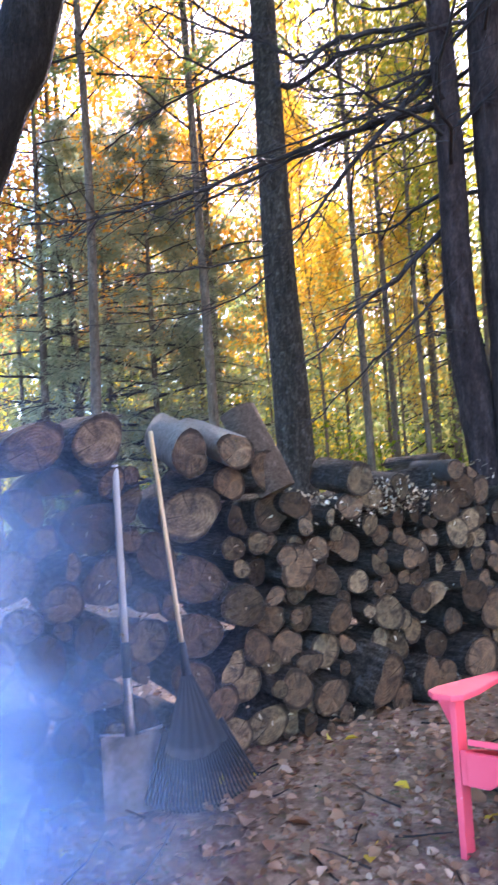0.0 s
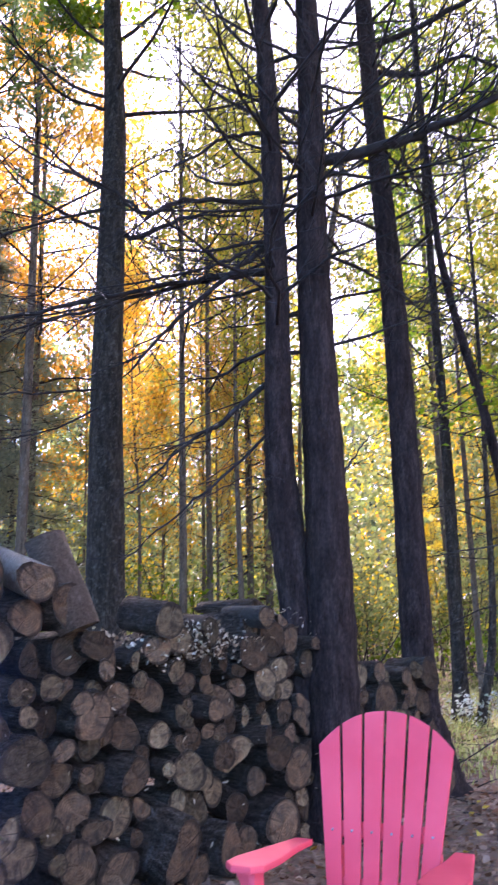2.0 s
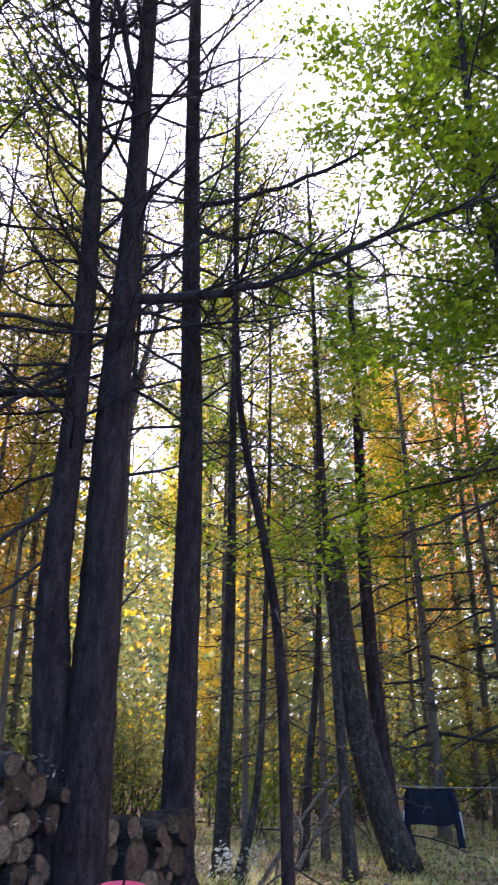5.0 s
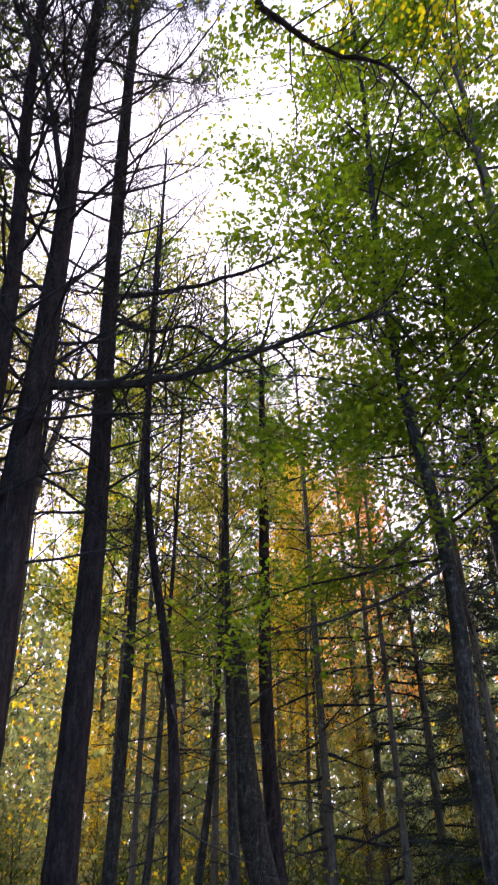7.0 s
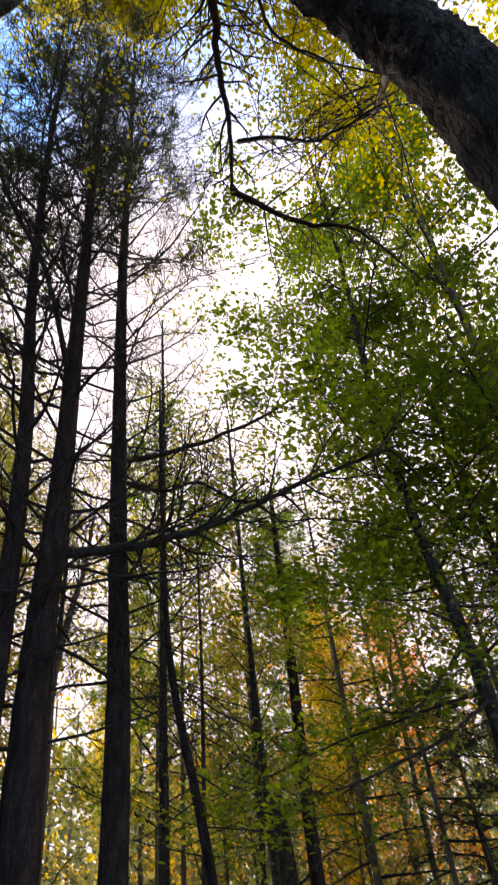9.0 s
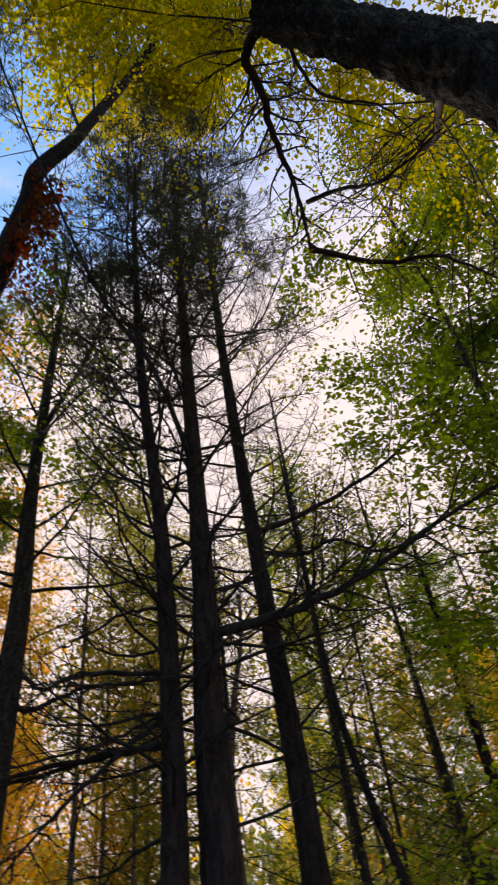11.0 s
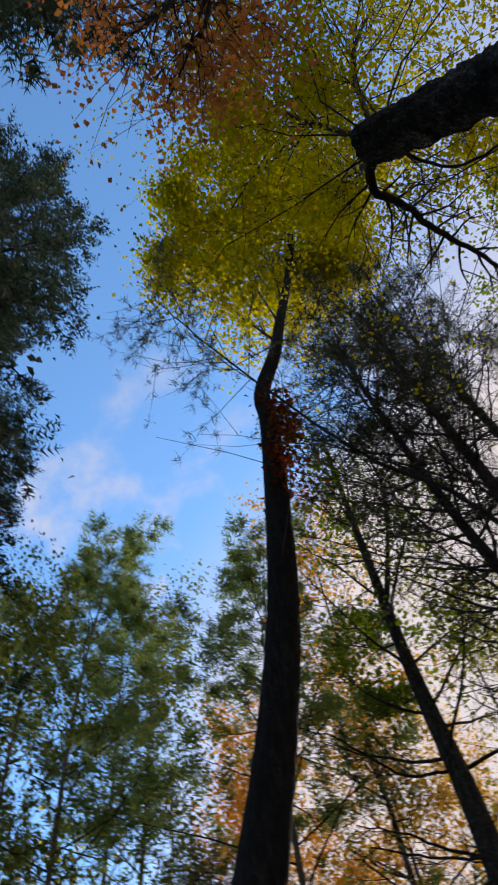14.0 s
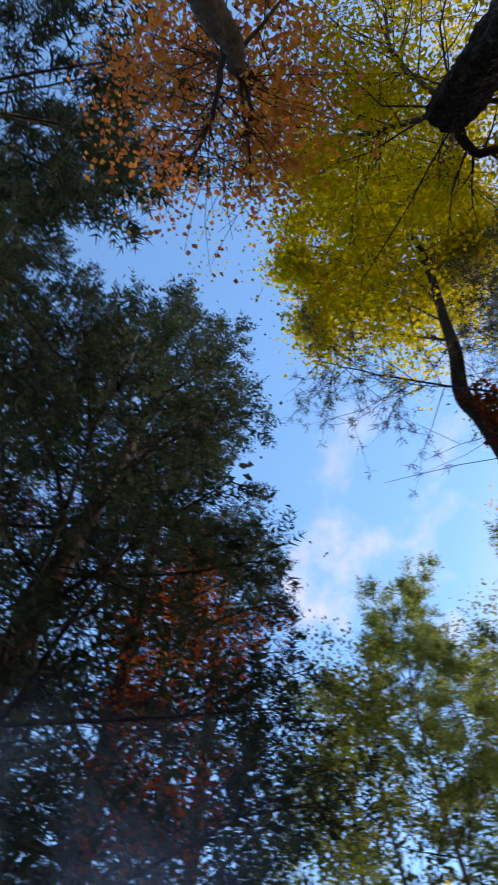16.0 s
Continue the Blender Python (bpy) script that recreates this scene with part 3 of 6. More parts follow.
pine_a = make_tree(
    drop_to_ground(20.0, 5.05, (20.3, -3.8, 5.05), (20.4, 8.9, 5.0), (20.2, 26.4, 5.0), (20.6, 39, 5.0), (20.6, 53.9, 5.0), (20.6, 62.4, 5.0), (20.8, 70.0, 5.0)),
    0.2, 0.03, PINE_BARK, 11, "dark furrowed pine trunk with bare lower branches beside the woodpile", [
        (0.068, [(1.83, 4.84, 4.75), (2.40, 4.73, 4.93), (2.87, 4.58, 5.11), (3.39, 4.35, 5.39), (4.00, 3.94, 5.74), (4.67, 3.31, 5.99)]),
        (0.030, [(1.81, 4.80, 6.39), (1.61, 4.68, 6.82), (1.35, 4.49, 7.17)]),
        (0.014, [(1.86, 4.73, 2.18), (2.12, 5.02, 2.47), (2.36, 5.19, 2.70)]),
        (0.045, [(1.75, 4.67, 6.53), (1.33, 4.61, 8.05), (0.65, 4.5, 9.2), (-0.24, 4.19, 11.4), (-1.33, 3.51, 13.93), (-1.85, 3.02, 15.04)], "tufted"),
    ], DEAD_WHORLS, PINE_CROWN, NEEDLE, category="pine tree", group="tall pines", name="pine_tree", step=0.08, flare=0.35, uneven=0.016, rings=0.62)

pine_b = make_tree(
    drop_to_ground(19.2, 5.12, (18.2, -1.0, 5.1), (17.2, 8.0, 5.05), (16.9, 13.4, 5.0), (17.1, 26.5, 5.0), (16.6, 42, 5.0), (14.6, 53.8, 5.0), (13.4, 63.0, 5.0), (13.0, 69.5, 5.0)),
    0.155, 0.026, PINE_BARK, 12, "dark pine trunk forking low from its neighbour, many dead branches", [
        (0.030, [(1.49, 4.91, 4.39), (0.84, 4.97, 4.37), (0.54, 4.93, 4.19), (0.29, 4.87, 4.30), (-0.15, 4.79, 4.41), (-0.49, 4.69, 4.51)]),
        (0.035, [(1.48, 4.91, 4.06), (1.06, 4.80, 3.64), (0.67, 4.67, 3.20), (0.40, 4.50, 2.80)]),
        (0.030, [(1.48, 4.91, 3.82), (0.91, 4.88, 3.66), (0.42, 4.80, 3.44), (0.01, 4.67, 3.22), (-0.38, 4.50, 3.00)]),
        (0.030, [(1.46, 4.90, 2.97), (1.09, 4.80, 2.62), (0.82, 4.65, 2.41), (0.42, 4.50, 2.03)]),
    ] + [
        (0.018, [(1.46, 4.90, 2.59), (1.08, 4.80, 2.23), (0.75, 4.66, 1.94), (0.33, 4.51, 1.60)]),
        (0.012, [(1.60, 4.80, 2.10), (1.39, 4.75, 2.18), (1.14, 4.72, 2.18), (0.82, 4.65, 1.97)]),
        (0.030, [(1.47, 4.84, 3.80), (0.88, 4.80, 3.63), (0.25, 4.72, 3.40), (-0.31, 4.56, 3.15), (-0.80, 4.33, 2.95), (-1.07, 4.11, 2.85)]),
        (0.020, [(1.48, 4.84, 4.05), (1.05, 4.78, 3.77), (0.64, 4.70, 3.58), (0.06, 4.60, 3.38), (-0.40, 4.43, 3.32)]),
        (0.025, [(1.46, 4.86, 5.00), (1.12, 4.86, 4.88), (0.85, 4.78, 4.60), (0.51, 4.69, 4.31)]),
    ], DEAD_WHORLS, PINE_CROWN, NEEDLE, category="pine tree", group="tall pines", name="pine_tree", step=0.08, flare=0.35, uneven=0.016, rings=0.62)

pine_c = make_tree(
    drop_to_ground(27.7, 6.46, (27.0, -8, 6.46), (26.6, -3.8, 6.46), (26.7, 21.6, 6.46), (26.0, 40, 6.4), (25.5, 56.0, 6.35), (25.8, 64.4, 6.3), (26.0, 70.5, 6.2)),
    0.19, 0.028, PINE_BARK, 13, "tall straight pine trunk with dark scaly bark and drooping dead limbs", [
        (0.046, [(2.88, 5.80, 6.92), (3.55, 5.43, 7.16), (4.14, 4.83, 7.38), (4.52, 4.31, 7.61), (4.77, 3.84, 7.88)]),
        (0.042, [(2.90, 5.79, 6.62), (3.31, 5.63, 6.54), (3.62, 5.35, 6.57), (3.97, 5.00, 6.19), (4.49, 4.45, 6.17)]),
        (0.016, [(2.92, 5.78, 4.50), (3.18, 5.60, 4.39), (3.50, 5.21, 3.80), (3.71, 4.85, 3.25)]),
        (0.015, [(2.90, 5.80, 5.24), (3.13, 5.53, 5.37), (3.19, 5.21, 5.53)]),
        (0.012, [(2.92, 5.78, 4.04), (3.14, 5.53, 3.78), (3.32, 5.13, 3.36)]),
        (0.030, [(2.80, 5.70, 10.41), (3.14, 5.24, 10.68), (3.37, 4.78, 11.26), (3.55, 4.32, 12.04)]),
        (0.020, [(2.80, 5.69, 9.30), (3.14, 5.24, 9.66), (3.37, 4.78, 9.70), (3.85, 4.06, 9.48)]),
    ], DEAD_WHORLS, PINE_CROWN, NEEDLE, category="pine tree", group="tall pines", name="pine_tree", step=0.08, flare=0.35, uneven=0.016, rings=0.62)

lichen_tree = make_tree(
    drop_to_ground(4.0, 7.45, (3.7, 1.6, 7.45), (3.3, 20, 7.45), (3.3, 36, 7.45), (2.7, 45, 7.45), (2.7, 55, 7.4), (3.0, 63, 7.3)),
    0.24, 0.035, MAPLE_BARK, 14, "mossy grey hardwood trunk standing behind the woodpile", [
        (0.025, [(0.40, 7.40, 5.72), (-0.16, 7.11, 5.34), (-0.70, 6.74, 4.86), (-1.12, 6.35, 4.34)]),
        (0.030, [(0.40, 7.40, 5.91), (-0.02, 7.18, 6.00), (-0.34, 6.90, 6.06), (-0.75, 6.60, 6.08)]),
        (0.018, [(0.40, 7.35, 3.63), (-0.23, 7.11, 3.46), (-0.75, 6.74, 3.31), (-1.14, 6.34, 3.12)]),
        (0.016, [(0.40, 7.35, 3.45), (-0.08, 7.05, 3.09), (-0.65, 6.61, 2.84), (-1.34, 6.10, 2.70)]),
    ] + [
        (0.018, [(0.40, 7.35, 4.58), (-0.20, 7.04, 4.24), (-0.71, 6.61, 3.96), (-1.45, 6.07, 3.64)]),
        (0.030, [(0.46, 7.38, 5.90), (0.67, 7.28, 5.65), (0.89, 7.12, 5.58), (1.17, 6.95, 5.59)]),
        (0.030, [(0.35, 7.40, 6.98), (-0.18, 7.18, 6.91), (-0.76, 6.87, 7.37), (-1.26, 6.53, 7.46)]),
        (0.050, [(0.42, 7.40, 5.50), (0.69, 7.21, 5.29), (1.15, 6.95, 5.44), (1.79, 6.61, 5.34)]),
        (0.030, [(0.43, 7.38, 5.38), (-0.09, 7.18, 5.47), (-0.53, 6.90, 5.58), (-0.84, 6.60, 5.84)]),
        (0.070, [(0.38, 7.40, 10.0), (0.7, 7.25, 11.0), (1.05, 7.1, 12.6), (1.05, 7.0, 14.5)]),
    ], {"from": 0.5, "to": 0.98, "count": 24, "slope": (0.2, 1.1), "length": (2.2, 2.2), "radius": 0.026, "twigs": 11, "bend": 0.5},
    {"kind": "kites", "size": 0.08, "per_spot": 8, "gap": -0.2, "above": 0.2, "jitter": 0.14}, LEAF_GREEN, category="maple tree", group="hardwoods", name="maple_tree")

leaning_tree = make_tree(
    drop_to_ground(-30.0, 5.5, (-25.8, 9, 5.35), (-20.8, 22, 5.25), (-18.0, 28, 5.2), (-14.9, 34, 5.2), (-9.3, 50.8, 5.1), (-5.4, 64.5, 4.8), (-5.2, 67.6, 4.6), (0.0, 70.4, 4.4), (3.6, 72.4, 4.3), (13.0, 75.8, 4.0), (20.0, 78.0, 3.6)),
    0.3, 0.06, LEAN_BARK_SHADED, 15, "leaning trunk with shade in its bark colour, bending high up into a yellow-green crown", [
        (0.04, [(0.1, 4.35, 14.0), (-0.5, 3.8, 15.0), (-1.2, 3.1, 15.7), (-1.45, 2.5, 16.1)]),
        (0.035, [(0.27, 4.29, 14.8), (-0.1, 3.2, 15.9), (-0.6, 2.2, 16.5), (-0.95, 1.5, 16.4)]),
        (0.035, [(0.45, 4.2, 15.3), (0.5, 3.0, 16.2), (0.1, 2.0, 16.9), (-0.2, 1.2, 16.7)]),
        (0.035, [(0.6, 4.1, 15.9), (1.0, 2.9, 16.6), (0.9, 1.8, 17.1), (1.0, 1.0, 16.9), (0.7, 0.4, 16.5)]),
    ] + [
        (0.035, [(0.75, 4.0, 16.4), (1.6, 3.1, 16.9), (2.0, 2.0, 17.3), (2.4, 1.2, 17.0), (2.3, 0.6, 16.6)]),
        (0.03, [(0.9, 3.9, 17.0), (2.1, 3.2, 17.2), (3.0, 2.5, 17.4), (3.5, 2.0, 17.0), (4.2, 1.5, 16.6)]),
        (0.03, [(0.2, 4.3, 14.5), (0.8, 4.3, 15.2), (1.6, 4.0, 15.8), (2.2, 3.8, 16.0)]),
    ], {"from": 0.955, "to": 0.995, "count": 9, "slope": (0.4, 1.0), "length": (2.6, 2.4), "radius": 0.016, "twigs": 13, "bend": 0.1, "sub": 3},
    {"kind": "kites", "size": 0.08, "per_spot": 13, "gap": -1.5, "above": 0.0, "jitter": 0.2, "flat": 0.6, "shape": 0.95, "on_limbs": True}, LEAF_LIME, LIVE_TWIG,
    category="maple tree", group="hardwoods", name="maple_tree", lift_limbs=1.2)

overhead_tree = make_tree(
    [(2.75, 0.1, -0.05), (2.5, 0.2, 2.0), (2.25, 0.33, 4.2), (2.17, 0.43, 5.5), (2.08, 0.53, 6.2), (1.8, 0.7, 7.1), (1.36, 0.9, 8.15)],
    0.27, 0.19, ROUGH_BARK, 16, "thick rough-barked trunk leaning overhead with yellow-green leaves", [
        (0.075, [(1.36, 0.92, 8.1), (1.32, 1.32, 8.35), (1.56, 1.56, 8.35), (1.77, 1.86, 8.1), (2.05, 2.14, 7.8), (2.27, 2.5, 7.42)], "bare"),
        (0.045, [(2.27, 2.5, 7.42), (2.94, 2.38, 7.3), (3.3, 2.05, 7.0), (3.77, 1.91, 6.42)], "bare"),
        (0.035, [(2.18, 2.20, 7.75), (2.30, 1.89, 7.41), (2.41, 1.53, 6.83), (2.55, 0.99, 6.59)], "bare"),
        (0.025, [(1.50, 1.0, 8.0), (1.79, 1.18, 7.27), (2.15, 1.05, 6.91), (2.39, 1.10, 6.58)], "bare"),
    ] + [
        (0.05, [(1.38, 0.9, 8.1), (1.0, 0.6, 10.4), (0.5, 0.0, 12.4), (-0.1, -0.8, 14.5)]),
        (0.045, [(1.38, 0.92, 8.1), (1.6, 1.7, 11.0), (1.9, 2.1, 13.0), (1.9, 2.4, 15.0)]),
        (0.045, [(1.4, 0.88, 8.05), (1.8, 0.3, 10.2), (2.6, -0.2, 12.0), (3.2, -0.5, 14.0)]),
        (0.05, [(2.1, 0.53, 6.1), (3.0, 1.3, 7.6), (3.6, 1.8, 9.4), (4.0, 2.1, 11.0)]),
    ], {"from": 0.93, "to": 0.999, "count": 9, "slope": (0.8, 1.9), "length": (2.6, 3.4), "radius": 0.013, "twigs": 15, "bend": 0.1, "twig": 0.36, "start": 0.3, "wig": 0.16},
    {"kind": "kites", "size": 0.045, "per_spot": 11, "gap": -1.4, "above": 0.0, "jitter": 0.15, "flat": 0.6, "shape": 0.9, "on_limbs": True}, LEAF_LIME, LIVE_TWIG, k=34, step=0.06, 
    category="maple tree", group="hardwoods", name="maple_tree", uneven=0.13)

green_beech = make_tree(
    drop_to_ground(55.5, 7.2, (55.2, 6.7, 7.2), (55.4, 20.8, 7.1), (53.9, 33.9, 7.0), (53.5, 45.1, 6.9), (54.3, 54, 6.8), (54.5, 64, 6.5)),
    0.11, 0.02, MAPLE_BARK, 17, "slender leaning young tree with broad fresh green leaves", [
        (0.03, [(5.87, 3.97, 3.89), (5.28, 4.26, 3.49), (4.56, 4.59, 3.18), (3.95, 4.86, 3.01)]),
        (0.024, [(5.82, 3.95, 4.60), (5.33, 4.03, 4.03), (4.84, 4.15, 3.64), (4.50, 4.23, 3.65)]),
    ],
    {"from": 0.3, "to": 0.98, "count": 36, "slope": (0.1, 0.6), "length": (2.9, 1.7), "radius": 0.02, "twigs": 15, "bend": -0.15, "sub": 3, "lift": 0.0},
    {"kind": "kites", "size": 0.078, "per_spot": 8, "gap": -0.62, "clump": 1.0, "above": 0.0, "jitter": 0.14, "flat": 0.72, "shape": 0.6, "on_limbs": True}, LEAF_GREEN, LIVE_TWIG,
    category="beech tree", group="hardwoods", name="beech_tree")

second_beech = make_tree(
    drop_to_ground(60.0, 8.2, (59.3, 22, 8.2), (59.6, 28, 8.1), (59.3, 33, 8.0), (58.6, 45, 7.8), (57.5, 61, 7.4)),
    0.08, 0.02, MAPLE_BARK, 18, "thin young tree with green leaves behind the leaning one", [],
    {"from": 0.3, "to": 0.98, "count": 30, "slope": (0.2, 0.8), "length": (2.6, 1.6), "radius": 0.02, "twigs": 12, "bend": 0.0, "sub": 3},
    {"kind": "kites", "size": 0.08, "per_spot": 8, "gap": -0.62, "clump": 1.0, "above": 0.0, "jitter": 0.14, "flat": 0.7, "shape": 0.6}, LEAF_GREEN, LIVE_TWIG,
    category="beech tree", group="hardwoods", name="beech_tree")

snag = make_tree(
    drop_to_ground(42.6, 10.4, (41.9, -6.6, 10.4), (39.8, 0, 10.4), (38.5, 7.8, 10.3), (38.0, 14.6, 10.2), (37.9, 16.0, 10.2)),
    0.22, 0.14, MAPLE_BARK, 19, "broken-topped leaning grey snag with pale peeling bark", [
        (0.03, [(6.5, 8.05, 3.2), (6.8, 7.7, 3.5), (7.0, 7.5, 3.6)]), (0.025, [(6.45, 8.1, 3.6), (6.2, 8.0, 3.9), (6.05, 7.9, 4.0)])], category="dead tree", name="tree_snag")

bare_spruce = make_tree(
    drop_to_ground(41.9, 11.0, (41.2, -5, 11.0), (40.4, 9.8, 11.0), (40.6, 25, 10.9), (40.7, 33, 10.8), (40.8, 38, 10.8)),
    0.16, 0.03, PINE_BARK, 20, "straight conifer trunk with fine dead side branches", [],
    {"from": 0.15, "to": 0.98, "count": 60, "slope": (-0.15, 0.1), "length": (1.8, 1.0), "radius": 0.014, "twigs": 10, "bend": -0.1, "sub": 2}, None,
    category="spruce tree", group="bare conifers", name="spruce_tree", step=0.1, rings=0.5, uneven=0.03)

thin_spruce = make_tree(
    drop_to_ground(34.3, 7.2, (34.1, -8, 7.2), (33.6, 9.5, 7.2), (31.0, 24.4, 7.1), (30.4, 32.1, 7.1), (30.2, 42, 7.0), (30.2, 47, 7.0)),
    0.072, 0.012, PINE_BARK, 21, "thin conifer stem with dead twiggy side branches", [],
    {"from": 0.12, "to": 0.98, "count": 60, "slope": (-0.25, 0.2), "length": (1.5, 0.8), "radius": 0.01, "twigs": 10, "bend": -0.15, "sub": 2}, None,
    category="spruce tree", group="bare conifers", name="spruce_tree", step=0.1, rings=0.5, uneven=0.03)


for az, d, r, ups, seed in ((29.4, 10.1, 0.1, ((29.9, 9.6), (30.0, 25), (30.3, 42), (30.4, 52)), 41), (30.5, 9.6, 0.06, ((32.0, -1), (32.6, 9.5), (33.2, 25), (33.4, 40)), 42),
                            (34.9, 10.9, 0.075, ((35.6, 0), (36.6, 9.3), (37.2, 25), (37.4, 41)), 43), (38.2, 9.8, 0.085, ((37.8, 6.9), (37.4, 25), (37.3, 44)), 44)):
    make_tree(drop_to_ground(az, d, *[(a, e, d) for a, e in ups]), r, r * 0.2, MAPLE_BARK, seed, "slim grey trunk with bare lower twigs and thin olive leaves", [],
              {"from": 0.35, "to": 0.98, "count": 26, "slope": (0.1, 0.9), "length": (1.2, 1.6), "radius": 0.012, "twigs": 8, "bend": 0.2, "sub": 2},
              {"kind": "kites", "size": 0.08, "per_spot": 2, "gap": -0.2, "above": 0.35, "jitter": 0.14}, FAR_LIME, category="ash tree", group="hardwoods", name="ash_tree")


def red_creeper():
    """A creeper in red autumn leaf that climbs the leaning trunk."""
    rng = np.random.default_rng(46)
    thing = new("creeper")
    foot = np.array(up_at(-8.0, 55.0, 4.85))
    thing.location = foot
    path = spline([up_at(-8.0, 55.0, 4.85), up_at(-4.6, 60.0, 4.75), up_at(-3.2, 63.5, 4.62), up_at(-2.6, 67.0, 4.5)], 16) - foot
    g = Geo()
    g.add(*tube(path, np.linspace(0.012, 0.004, 16), 6))
    spots, _w = twigs(g, path, 0.006, 26, 0.55, rng, 0.3, 2)
    part("vine", g, LIVE_TWIG, thing)
    g = Geo()
    kites(g, np.repeat(np.array(spots), 3, 0), 0.085, rng, 0.4, 0.8, 0.1)
    part("leaves", g, LEAF_RED, thing)
    return tagged(thing, "creeper with red autumn leaves climbing the leaning trunk", "creeper")


red_creeper()
grey_fork = make_tree(
    drop_to_ground(21.1, 12.5, (21.1, 17.4, 12.5), (21.1, 24.4, 12.5), (22.1, 29.7, 12.5), (23.0, 32.8, 12.5), (23.5, 36.7, 12.5)), 0.12, 0.03, FAR_BARK, 45,
    "pale grey forked trunk standing in the gap between the pines", [
        (0.08, [up_at(21.1, 24.4, 12.5), up_at(21.4, 32.0, 12.5), up_at(21.2, 36.5, 12.3), up_at(21.6, 41.0, 12.2)]),
    ], {"from": 0.6, "to": 0.98, "count": 16, "slope": (0.5, 1.2), "length": (1.4, 1.2), "radius": 0.016, "twigs": 8, "bend": 0.3, "sub": 2},
    {"kind": "kites", "size": 0.08, "per_spot": 2, "gap": 0.2, "above": 0.3, "jitter": 0.14}, LEAF_LIME, category="ash tree", group="hardwoods", name="ash_tree")


def fallen_branch(a, b, r, seed, label):
    """A dead limb lying with one end on the ground and the other against a trunk."""
    rng = np.random.default_rng(seed)
    thing = new("fallen_branch")
    thing.location = a
    p = spline([a, (np.array(a) * 0.5 + np.array(b) * 0.5 + np.array([0, 0, 0.06])), b], 14) - np.array(a)
    g = Geo()
    g.add(*tube(p, np.linspace(r, r * 0.5, 14), 8, 0.08, rng))
    part("limb", g, FAR_BARK, thing)
    g = Geo()
    twigs(g, p, r * 0.5, 9, 0.7, rng, 0.3, 2)
    part("twig", g, DEAD_TWIG, thing)
    return tagged(thing, label, "branch")


fallen_branch(base_at(33.6, 9.2), up_at(38.2, -1.4, 9.55), 0.03, 51, "dead grey limb propped against a trunk")
fallen_branch(base_at(31.6, 9.1), up_at(37.6, -0.4, 9.5), 0.026, 52, "dead grey limb propped against a trunk")
fallen_branch(base_at(32.9, 8.9), up_at(34.0, -3.6, 9.3), 0.014, 53, "thin pale dead stick leaning in the weeds")


